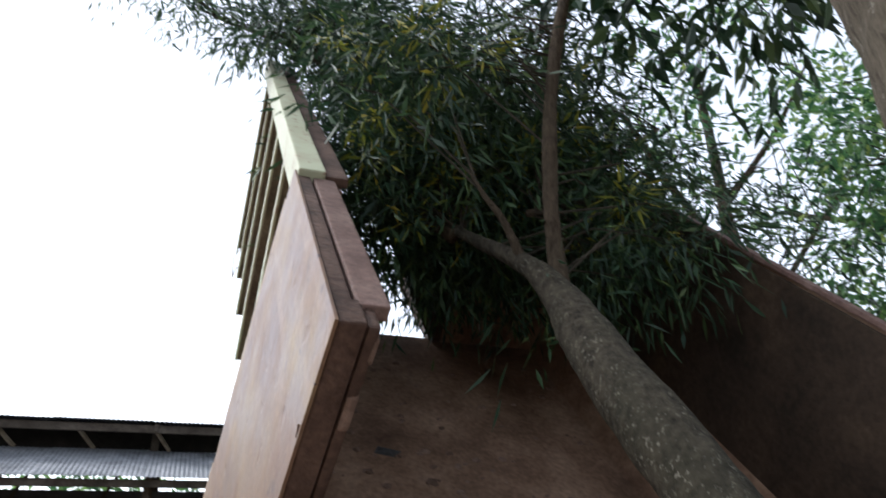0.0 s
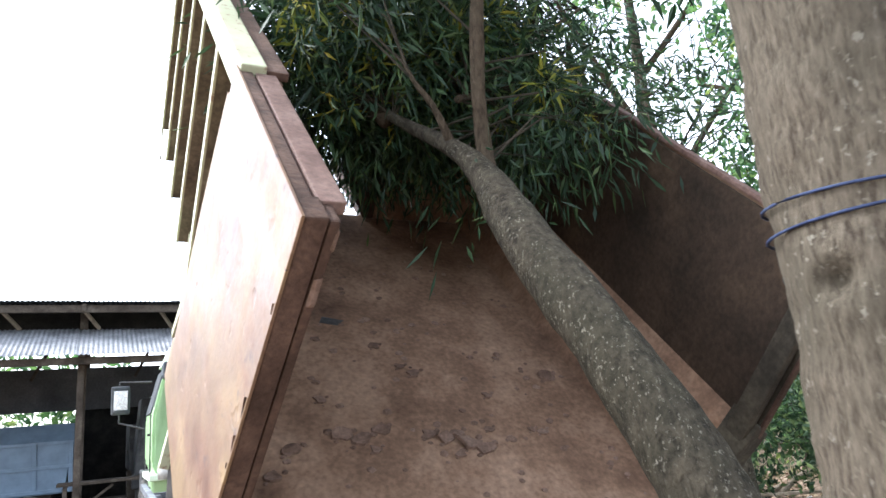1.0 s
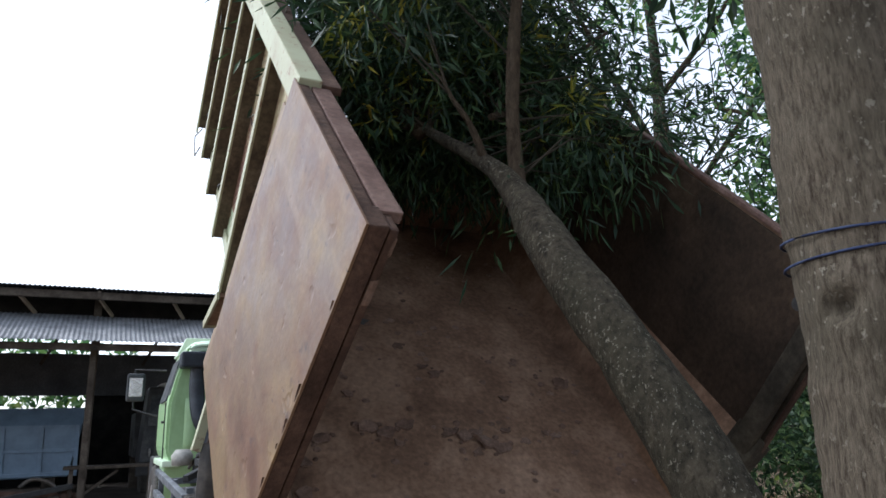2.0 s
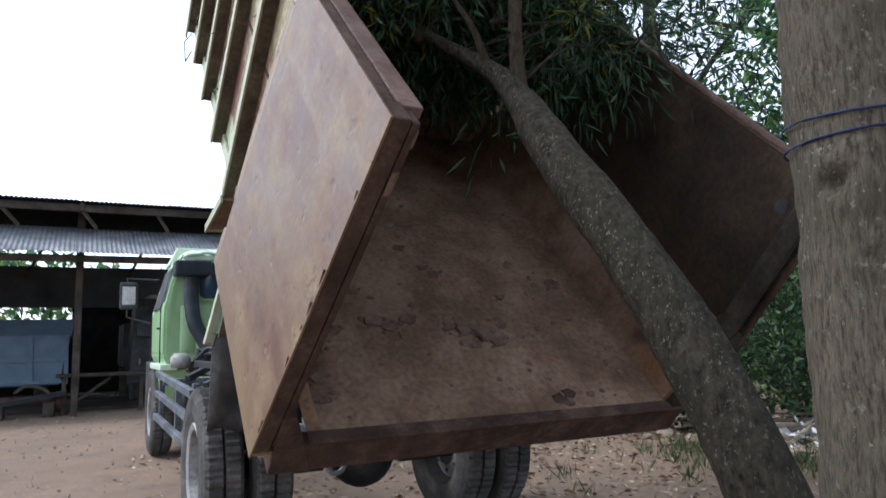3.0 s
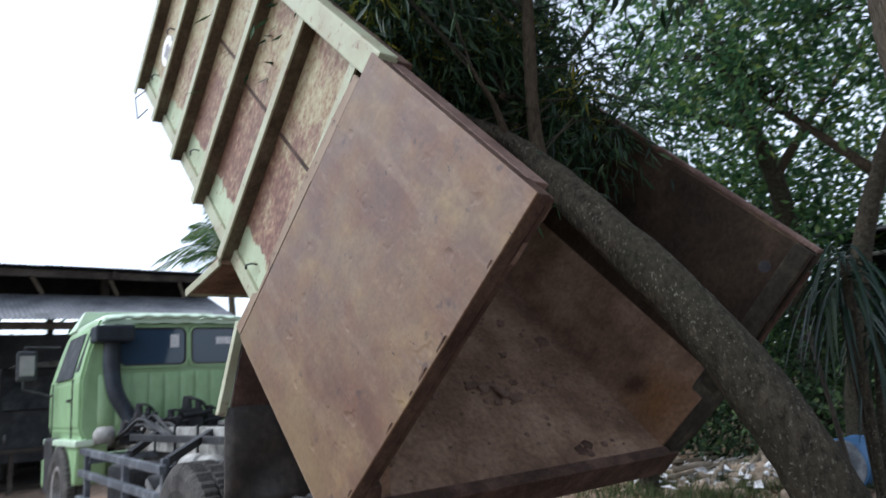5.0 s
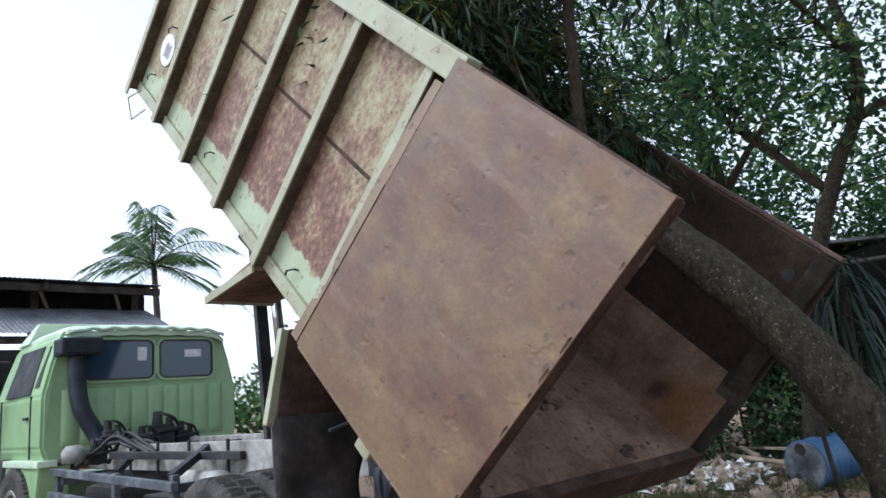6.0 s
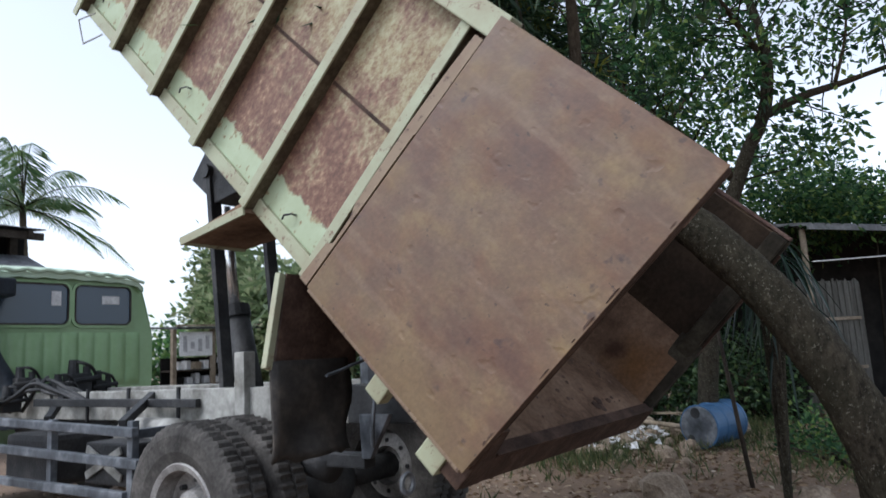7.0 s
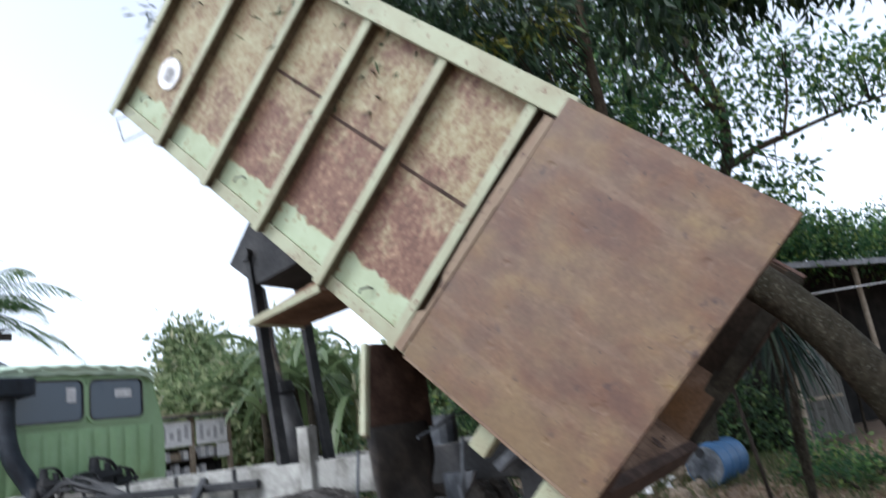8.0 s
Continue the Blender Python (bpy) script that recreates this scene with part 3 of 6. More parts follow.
FRONT_U = 4.66
wall_l = part("side_wall", wall_slab(1.15, FRONT_U, 0.0, 1.5, -0.050, 0.03, ribbed=True), FLAKED, truck, "flaking green wall with red rust", BED)
part("rear_plate", wall_slab(-0.02, 1.17, 0.0, 1.55, 0.0, 0.009, True, 0.002, -0.03), PLATE, wall_l, "smooth brown rusted steel plate")
lip_edges = [(0.0, 1.245), (0.22, 1.235), (0.25, 1.20), (0.40, 1.205), (0.46, 1.228), (0.62, 1.236), (0.90, 1.245), (1.2, 1.242), (1.42, 1.232)]
for (v0, a), (v1, b) in zip(lip_edges, lip_edges[1:]):
    x0, x1 = side_x(v0, L0, L1, LH), side_x(v1, L0, L1, LH)
    gap = 1.184 if v0 < 0.9 else 1.178
    part("plate_lip", hexa([(x0 + 0.004, gap, v0), (x0 + 0.02, gap, v0), (x0 + 0.024, a, v0), (x0 + 0.004, a, v0), (x1 + 0.004, gap, v1), (x1 + 0.02, gap, v1), (x1 + 0.024, b, v1), (x1 + 0.004, b, v1)]), RUSTED_LIP, wall_l, "torn pale strip beside the plate")
part("lip_backing", wall_slab(1.10, 1.318, -0.02, 1.44, -0.032, 0.025, True, 0.0, ribbed=True), BED_EDGE, wall_l, "dark rusty strip behind the torn lip")
scar_rng = np.random.default_rng(55)
for k in range(7):
    v = float(scar_rng.uniform(0.1, 1.5))
    u = float(scar_rng.uniform(-0.04, -0.028)) * v / 1.55 - 0.006
    b, a = float(scar_rng.uniform(0.010, 0.045)), float(scar_rng.uniform(0.002, 0.006))
    x = side_x(v, L0, L1, LH)
    part("edge_scar", hexa([(x - 0.003, u - a, v - b), (x + 0.006, u - a, v - b), (x + 0.006, u + a * 0.7, v - b * 0.6), (x - 0.003, u + a * 0.7, v - b * 0.6), (x - 0.003, u - a * 0.5, v + b), (x + 0.006, u - a * 0.5, v + b), (x + 0.006, u + a, v + b * 0.5), (x - 0.003, u + a, v + b * 0.5)]), BED_EDGE, wall_l)
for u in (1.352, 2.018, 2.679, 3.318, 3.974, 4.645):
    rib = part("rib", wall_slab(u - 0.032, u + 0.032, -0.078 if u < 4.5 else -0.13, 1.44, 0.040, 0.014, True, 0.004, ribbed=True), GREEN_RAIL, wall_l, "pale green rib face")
    # brown web, its tone darkened for the ribs' down-facing shadow side
    part("rib_web", wall_slab(u - 0.030, u + 0.030, -0.074, 1.436, 0.026, 0.085, True, 0.0, ribbed=True), RIB_WEB, rib, "brown-olive rib web, darkened as the shadow side")
part("top_rail", wall_slab(1.12, FRONT_U + 0.03, 1.44, 1.572, 0.072, 0.10, True, 0.008, ribbed=True), GREEN_RAIL, wall_l, "pale green top rail")
part("bottom_rail", wall_slab(1.17, FRONT_U, -0.085, 0.0, -0.03, 0.08, ribbed=True), GREEN_RAIL, wall_l, "pale green bottom rail")
part("plate_foot", wall_slab(0.0, 1.165, -0.022, -0.002, -0.010, 0.09), RUSTED_LIP, wall_l, "rusty folded foot of the plate")
# seams of the wall skin: thin dark strips stand in for their shadow line
for u0, u1, v in ((2.05, 2.64, 0.80), (1.39, 1.98, 0.78), (2.72, 3.28, 0.86)):
    part("seam", wall_slab(u0, u1, v, v + 0.022, -0.044, 0.01, True, 0.003, ribbed=True), BED_EDGE, wall_l)
# inner skin of the left wall, with the double rear post
inner_l = part("inner_wall", wall_slab(0.08, 1.2, 0.05, 1.5, -0.10, 0.03), BED_IN, truck, "dusty brown inner wall", BED)
part("inner_skin", wall_slab(1.15, FRONT_U - 0.05, 0.05, 1.5, -0.085, 0.02, ribbed=True), BED_IN, inner_l, "dusty brown inner skin")
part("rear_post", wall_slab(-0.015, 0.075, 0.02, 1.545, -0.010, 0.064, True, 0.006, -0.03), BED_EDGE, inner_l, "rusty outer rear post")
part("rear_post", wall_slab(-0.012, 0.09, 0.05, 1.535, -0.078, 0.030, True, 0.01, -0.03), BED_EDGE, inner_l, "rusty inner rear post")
part("wall_cap", wall_slab(0.06, 1.115, 1.515, 1.545, -0.010, 0.045, True, 0.004), BED_EDGE, inner_l)
part("cap_strip", wall_slab(0.05, 1.115, 1.505, 1.545, -0.066, 0.078, True, 0.006), DUSTY_CAP, inner_l, "dusty brown capping strip")
part("cap_strip", wall_slab(1.12, FRONT_U, 1.52, 1.556, -0.028, 0.085, ribbed=True), BED_EDGE, inner_l)
part("worn_patch", wall_slab(-0.040, 0.0, 1.44, 1.51, -0.085, 0.03, True, 0.012), SOIL, inner_l, "pale scuffed metal patch")
part("worn_patch", wall_slab(-0.040, 0.0, 1.27, 1.37, -0.08, 0.03, True, 0.012), SOIL, inner_l, "pale scraped patch")
for v in (1.05, 1.47):
    part("gusset", wall_slab(1.0, 1.12, v, v + 0.05, -0.02, 0.09), BED_EDGE, inner_l)

wall_r = part("side_wall", wall_slab(0.12, FRONT_U, 0.0, RH, 0.0, 0.03, False), PLATE, truck, "dark brown rusted wall", BED)
part("inner_skin", wall_slab(0.10, FRONT_U - 0.05, 0.05, RH - 0.03, -0.032, 0.025, False), DARK_SKIN, wall_r, "dark brown inner skin with its shade in the colour")
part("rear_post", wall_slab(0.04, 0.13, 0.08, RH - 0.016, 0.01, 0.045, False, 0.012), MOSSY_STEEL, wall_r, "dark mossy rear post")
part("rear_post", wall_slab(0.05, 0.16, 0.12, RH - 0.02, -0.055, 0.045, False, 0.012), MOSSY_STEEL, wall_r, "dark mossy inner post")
part("post_face", wall_slab(0.028, 0.045, 0.42, RH - 0.12, -0.005, 0.03, False, 0.004), BED_EDGE, wall_r)
part("wall_cap", wall_slab(0.045, FRONT_U, RH - 0.015, RH + 0.010, 0.005, 0.055, False), DUSTY_CAP, wall_r, "worn bright top edge")
hole = lathe([(0.02, -0.004), (0.035, -0.004), (0.035, 0.004), (0.02, 0.004)], 14, (1.185, 0.24, 1.22))
part("hole_rim", hole, BLACK_STEEL, wall_r, "dark round hole")

# floor with sloped corners, a rear sill and caked soil
FU = 2.95
floor = part("bed_floor", hexa([(-1.0, 0.05, 0.04), (0.98, 0.05, 0.04), (0.98, FU, 0.04), (-1.0, FU, 0.04), (-1.0, 0.05, 0.09), (0.98, 0.05, 0.09), (0.98, FU, 0.09), (-1.0, FU, 0.09)], 0.008), BED_IN, truck, "dusty brown bed floor", BED @ Matrix.Translation((0.045, 0, -0.045)))
part("corner_slope", hexa([(-1.02, 0.05, 0.03), (-0.98, 0.05, 0.09), (-0.98, 1.2, 0.09), (-1.02, 1.2, 0.03), (-1.15, 0.07, 0.36), (-1.11, 0.07, 0.38), (-1.11, 1.2, 0.38), (-1.15, 1.2, 0.36)]), BED_IN, floor)
part("corner_slope", hexa([(0.96, 0.06, 0.09), (1.0, 0.06, 0.03), (1.0, FU, 0.03), (0.96, FU, 0.09), (1.185, 0.10, 0.60), (1.215, 0.10, 0.58), (1.215, FU, 0.58), (1.185, FU, 0.60)]), SLOPE_STEEL, floor, "corner slope with orange rust bloom")
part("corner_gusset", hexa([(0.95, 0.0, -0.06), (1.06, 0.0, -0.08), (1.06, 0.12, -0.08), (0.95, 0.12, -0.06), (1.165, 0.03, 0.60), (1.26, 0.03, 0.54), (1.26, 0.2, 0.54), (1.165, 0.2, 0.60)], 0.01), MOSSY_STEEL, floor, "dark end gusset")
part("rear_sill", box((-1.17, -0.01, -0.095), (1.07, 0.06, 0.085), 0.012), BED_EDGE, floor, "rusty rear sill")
part("sill_lip", box((-1.05, -0.02, 0.085), (0.97, 0.045, 0.10), 0.004), BED_EDGE, floor)
part("corner_post", hexa([(-1.19, -0.015, -0.09), (-1.0, -0.015, -0.09), (-1.0, 0.10, -0.09), (-1.19, 0.10, -0.09), (-1.19, -0.02, 0.26), (-1.13, -0.02, 0.26), (-1.13, 0.08, 0.26), (-1.19, 0.08, 0.26)], 0.008), BED_EDGE, floor)
rng = np.random.default_rng(5)


def lump(bm, c, r, flat, seed):
    own = bmesh.new()
    bmesh.ops.create_icosphere(own, subdivisions=2, radius=1.0)
    for v in own.verts:
        k = 1 + 0.45 * noise.noise(v.co * 1.6 + Vector((seed, seed * 2, 0)))
        v.co = Vector((v.co.x * r * k, v.co.y * r * k * 0.8, v.co.z * r * flat * k)) + Vector(c)
    tmp = bpy.data.meshes.new("tmp")
    own.to_mesh(tmp)
    own.free()
    bm.from_mesh(tmp)
    bpy.data.meshes.remove(tmp)


bm = bmesh.new()
for k, (x, u, r) in enumerate(((0.30, 0.12, 0.05), (0.37, 0.15, 0.045), (0.34, 0.09, 0.04))):
    lump(bm, (x, u, 0.089), r, 0.07, k * 2.9 + r * 50)
part("bare_spot", bm, BED_EDGE, floor, "dark scraped spot", smooth=True)
clods = [(0.12, 0.535, 0.052), (0.05, 0.58, 0.055), (0.01, 0.65, 0.04), (-0.05, 0.62, 0.045), (-0.13, 0.66, 0.04), (-0.475, 0.66, 0.05), (-0.55, 0.70, 0.045), (-0.36, 0.72, 0.04), (-0.42, 0.60, 0.03), (-0.05, 1.11, 0.04), (-0.11, 1.17, 0.03), (0.75, 1.02, 0.05), (0.49, 0.61, 0.03), (0.44, 0.63, 0.025), (-0.80, 0.64, 0.045), (-0.9, 0.5, 0.04), (0.2, 0.66, 0.025), (-0.02, 0.52, 0.03), (0.3, 0.9, 0.03), (-0.2, 1.35, 0.03), (0.5, 1.2, 0.025), (-0.6, 0.95, 0.03), (-0.95, 0.22, 0.05), (-0.93, 0.33, 0.04)]


def flake(c, r, seed):
    """A curled slab of dried mud with a jagged rim, lifted at one side."""
    bm = bmesh.new()
    q = np.random.default_rng(seed)
    n, lift, turn = 9, float(q.uniform(0.15, 0.5)), float(q.uniform(0, 6.28))
    low, high = [], []
    for k in range(n):
        a = 2 * math.pi * k / n
        rr = r * float(q.uniform(0.6, 1.25))
        x, y = rr * math.cos(a), rr * 0.72 * math.sin(a)
        z = max(0.0, lift * (x * math.cos(turn) + y * math.sin(turn)))
        low.append(bm.verts.new((c[0] + x, c[1] + y, c[2] + z)))
        high.append(bm.verts.new((c[0] + x * 0.93, c[1] + y * 0.93, c[2] + z + r * 0.22)))
    for k in range(n):
        j = (k + 1) % n
        bm.faces.new((low[k], low[j], high[j], high[k]))
    bm.faces.new(high)
    bm.faces.new(low[::-1])
    return bm


for k, (x, u, r) in enumerate(clods):
    bm = flake((x, u, 0.0895), r * 1.15, k + 3)
    lump(bm, (x + r * 1.3, u + r * 0.6, 0.092), r * 0.35, 0.6, k * 2.3 + 1)
    lump(bm, (x - r * 0.9, u - r * 0.7, 0.092), r * 0.28, 0.6, k * 1.3 + 5)
    part("soil_clod", bm, SOIL, floor, "dry curled cake of soil" if k == 0 else "")
# thin crusts of soil and small scars
bm = bmesh.new()
for k in range(170):
    x, u = float(rng.uniform(-0.95, 0.9)), float(rng.uniform(0.1, 2.6))
    lump(bm, (x, u, 0.09), float(rng.uniform(0.006, 0.026)), 0.5, k * 0.77)
tagged(part("soil_grit", bm, SOIL, floor), kind="stuff")
part("torn_hole", hexa([(-0.46, 1.58, 0.0905), (-0.36, 1.55, 0.0905), (-0.31, 1.60, 0.0905), (-0.43, 1.64, 0.0905), (-0.45, 1.59, 0.0945), (-0.37, 1.57, 0.0945), (-0.33, 1.60, 0.0945), (-0.42, 1.62, 0.0945)]), BLACK_STEEL, floor, "torn dark hole")
front = part("front_board", box((0.30, FU - 0.06, 0.05), (1.10, FU, 1.35), 0.01), BED_IN, truck, "dark brown front board", BED)
part("front_post", hexa([(0.22, FU - 0.05, 0.05), (0.30, FU - 0.05, 0.05), (0.30, FU, 0.05), (0.22, FU, 0.05), (-0.52, FU - 0.05, 1.25), (0.30, FU - 0.05, 1.35), (0.30, FU, 1.35), (-0.52, FU, 1.25)]), BED_EDGE, front)

# hooks, badge and small fittings on the left wall
for u, v in ((1.72, 0.06), (3.08, 0.10), (4.34, 0.55), (4.38, 0.95), (4.42, 0.12), (4.3, 1.2)):
    x = side_x(v, W0, W1, LH) + 0.045
    bm = tube([(x + 0.03, u - 0.02, v + 0.03), (x - 0.03, u - 0.02, v + 0.035), (x - 0.04, u + 0.015, v), (x - 0.03, u + 0.02, v - 0.03)], 0.006, 6)
    part("tarp_hook", bm, BLACK_STEEL, wall_l)
x = side_x(0.40, W0, W1, LH) + 0.030
badge = lathe([(0.0, 0.0), (0.125, 0.0), (0.125, 0.03), (0.0, 0.03)], 28, (x, 4.31, 0.40))
badge = part("round_badge", badge, WHITE_SIGN, wall_l, "white round badge with grey marks")
for k in range(4):
    part("badge_mark", box((x - 0.004, 4.24 + 0.03 * k, 0.34), (x - 0.001, 4.26 + 0.03 * k, 0.46 - 0.02 * (k % 2))), GREY_INK, wall_l)
bm = tube([(W0 - 0.02, 4.4, 0.0), (W0 - 0.06, 4.5, -0.12), (W0 - 0.06, 4.3, -0.22), (W0 - 0.04, 4.15, -0.06)], 0.006, 6)
part("rope_loop", bm, CHASSIS, wall_l, "thin wire loop")

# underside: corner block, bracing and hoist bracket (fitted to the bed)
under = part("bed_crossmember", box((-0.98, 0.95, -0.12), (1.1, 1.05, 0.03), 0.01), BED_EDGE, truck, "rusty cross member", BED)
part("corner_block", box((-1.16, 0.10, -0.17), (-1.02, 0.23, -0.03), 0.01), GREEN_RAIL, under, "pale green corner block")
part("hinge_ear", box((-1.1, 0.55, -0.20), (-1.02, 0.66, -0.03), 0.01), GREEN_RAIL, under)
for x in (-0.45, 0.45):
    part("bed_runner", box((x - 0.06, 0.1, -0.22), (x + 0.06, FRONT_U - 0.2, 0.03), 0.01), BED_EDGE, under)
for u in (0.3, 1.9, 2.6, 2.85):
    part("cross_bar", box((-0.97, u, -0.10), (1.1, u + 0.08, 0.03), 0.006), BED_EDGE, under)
part("folded_plate", hexa([(-1.09, 1.96, -0.09), (-0.50, 1.96, -0.09), (-0.50, 2.03, -0.07), (-1.09, 2.03, -0.07), (-1.09, 2.30, -0.56), (-0.62, 2.30, -0.56), (-0.62, 2.33, -0.545), (-1.09, 2.33, -0.545)], 0.006), BED_IN, under, "bent brown steel plate")
part("plate_rim", beam((-1.10, 1.97, -0.085), (-1.10, 2.315, -0.565), 0.016, 0.05, 0.003), GREEN_RAIL, under, "pale rim of the bent plate")
part("plate_rim", beam((-1.10, 2.315, -0.56), (-0.62, 2.315, -0.56), 0.045, 0.03, 0.003), GREEN_RAIL, under, "pale rim of the bent plate")
bracket = part("hoist_bracket", hexa([(-0.32, 2.85, -0.30), (0.18, 2.85, -0.30), (0.18, 3.55, -0.30), (-0.32, 3.55, -0.30), (-0.32, 3.15, -0.72), (0.18, 3.15, -0.72), (0.18, 3.52, -0.75), (-0.32, 3.52, -0.75)], 0.01), BLACK_STEEL, truck, "dark steel hoist bracket", BED)
part("pivot_bolt", lathe([(0.0, 0), (0.055, 0), (0.055, 0.05), (0.0, 0.05)], 12, (-0.37, 3.38, -0.58)), BLACK_STEEL, bracket)

# hoist ram and arms between chassis and bracket
ram = part("hydraulic_ram", tube([(-0.05, 2.62, 0.95), (-0.03, 2.86, 1.72)], [0.10, 0.10], 16), BLACK_STEEL, truck, "dark hydraulic ram with bright rod", smooth=True)
part("ram_collar", tube([(-0.03, 2.855, 1.70), (-0.028, 2.88, 1.79)], 0.115, 16), BLACK_STEEL, ram)
part("ram_rod", tube([(-0.028, 2.88, 1.78), (-0.02, 3.0, 2.62)], 0.045, 12), CHROME, ram, "bright steel rod", smooth=True)
for x in (-0.3, 0.22):
    part("lift_arm", beam((x, 2.62, 1.0), (x, 2.80, 2.84), 0.05, 0.10, 0.008, up=(1, 0, 0)), BLACK_STEEL, ram)
part("ram_foot", box((-0.36, 2.50, 0.86), (0.28, 2.78, 1.04), 0.015), BLACK_STEEL, ram)
part("stand_post", box((-0.52, 2.18, 1.0), (-0.42, 2.28, 1.42), 0.008), CHASSIS, truck, "pale square post")

# chassis
chassis = part("chassis_rail", box((-0.47, 1.3, 0.95), (-0.39, 7.4, 1.18), 0.01), CHASSIS, truck, "pale worn chassis rail")
part("far_rail", box((0.39, 1.3, 0.95), (0.47, 7.4, 1.18), 0.01), CHASSIS, chassis)
# rear end of each rail, in a darker steel than the rest
for x in (-0.47, 0.39):
    part("rail_tail", box((x, 0.35, 0.95), (x + 0.08, 1.3, 1.18), 0.01), BLACK_STEEL, chassis, "dark tail of the rail")
for y in (0.5, 1.3, 2.45, 3.4, 4.3, 5.2, 6.4):
    part("cross_tube", box((-0.39, y, 0.98), (0.39, y + 0.09, 1.14), 0.01), BLACK_STEEL, chassis)
for y in (2.95, 3.6, 4.2, 4.8):
    part("rail_clip", box((-0.485, y, 0.93), (-0.465, y + 0.03, 1.2), 0.004), BLACK_STEEL, chassis)
part("hinge_block", box((-0.55, 0.42, 0.72), (-0.33, 0.62, 1.0), 0.02), BLACK_STEEL, chassis)
part("hinge_block", box((0.33, 0.42, 0.72), (0.55, 0.62, 1.0), 0.02), BLACK_STEEL, chassis)
part("leaf_spring", hexa([(-0.62, 1.05, 0.72), (-0.52, 1.05, 0.72), (-0.52, 2.55, 0.72), (-0.62, 2.55, 0.72), (-0.62, 1.05, 0.80), (-0.52, 1.05, 0.80), (-0.52, 2.55, 0.80), (-0.62, 2.55, 0.80)], 0.01), BLACK_STEEL, chassis)
part("air_tank", tube([(-0.62, 2.75, 0.86), (-0.62, 2.80, 0.86), (-0.62, 3.35, 0.86), (-0.62, 3.40, 0.86)], [0.06, 0.13, 0.13, 0.06], 14), CHASSIS, chassis, "grey air tank", smooth=True)
part("fuel_tank", box((-1.0, 3.75, 0.52), (-0.55, 4.45, 0.90), 0.05), BLACK_STEEL, chassis, "dark fuel tank")
part("battery_box", box((-0.98, 2.75, 0.58), (-0.62, 3.30, 0.86), 0.02), BLACK_STEEL, chassis)
bm = beam((-1.0, 2.82, 0.64), (-1.0, 3.24, 0.82), 0.012, 0.05)
beam((-1.004, 2.82, 0.82), (-1.004, 3.24, 0.64), 0.012, 0.05, 0, bm)
part("cross_mark", bm, CHASSIS, chassis, "pale crossed straps")
part("gear_lump", tube([(-0.2, 4.6, 0.8), (-0.1, 5.2, 0.85), (0, 5.9, 0.85)], [0.16, 0.24, 0.28], 12), BLACK_STEEL, chassis, "dark gearbox", smooth=True)
for k in range(7):
    a = np.random.default_rng(k).uniform(-1, 1, 9)
    part("hose", tube(smooth_path([(-0.75 + 0.08 * k, 5.4 + 0.15 * a[0], 1.02), (-0.7 + 0.08 * k, 5.1 + 0.2 * a[1], 1.24 + 0.08 * a[2]), (-0.5 + 0.1 * a[3], 4.7 + 0.2 * a[4], 1.22 + 0.06 * a[5]), (-0.5 + 0.1 * a[6], 4.3 + 0.2 * a[7], 1.1)], 5), 0.018, 6), BLACK_STEEL, chassis, smooth=True)
for k, (x, y, z, r) in enumerate(((-0.42, 5.45, 1.34, 0.13), (0.12, 5.5, 1.36, 0.17), (-0.12, 5.35, 1.26, 0.12), (0.36, 5.5, 1.27, 0.13), (-0.62, 5.25, 1.18, 0.12), (-0.2, 5.1, 1.2, 0.10))):
    q = np.random.default_rng(300 + k)
    bm = box((x - r * 0.7, y - r * 0.5, z - r * 1.3), (x + r * 0.6, y + r * 0.5, z - r * 0.1), 0.012)
    tube([(x - r * 0.3, y, z - r * 0.2), (x - r * 0.3, y, z + r * 0.7)], [r * 0.34, r * 0.26], 10, bm)
    tube([(x + r * 0.35, y - 0.05, z - r * 0.2), (x + r * 0.35, y - 0.05, z + r * 0.3)], r * 0.22, 8, bm)
    tube([(x - r, y - r * 0.6, z - r * 0.6), (x + r, y - r * 0.6, z - r * 0.4)], r * 0.16, 8, bm)
    tube(smooth_path([(x - r * 0.3, y, z + r * 0.6), (x, y - 0.1, z + r * float(q.uniform(0.3, 0.7))), (x + r * 0.7, y - 0.06, z + r * 0.1), (x + r * 1.4, y, z - r)], 4), r * 0.1, 6, bm)
    part("engine_piece", bm, BLACK_STEEL, chassis)
bm = lathe([(0, 0), (0.1, 0), (0.11, 0.1), (0.07, 0.16), (0, 0.16)], 12, (-0.85, 5.2, 1.06), "z")
part("reservoir", bm, CHASSIS, chassis, "off-white plastic reservoir", smooth=True)
for p, q in (((-0.8, 4.4, 1.12), (-0.5, 2.7, 1.08)), ((-0.95, 3.9, 1.0), (-0.47, 4.6, 1.16)), ((-0.95, 2.9, 0.98), (-0.47, 3.3, 1.14))):
    part("stay_bar", beam(p, q, 0.05, 0.06, 0.006), BLACK_STEEL, chassis)
bm = bmesh.new()
bmesh.ops.create_uvsphere(bm, u_segments=18, v_segments=12, radius=0.24, matrix=Matrix.Translation((0.0, 2.0, 0.5)))
tube([(-0.9, 2.0, 0.5), (-0.3, 2.0, 0.5)], 0.10, 10, bm)
tube([(0.3, 2.0, 0.5), (0.9, 2.0, 0.5)], 0.10, 10, bm)
part("rear_axle", bm, BLACK_STEEL, chassis, "dark axle and differential", smooth=True)

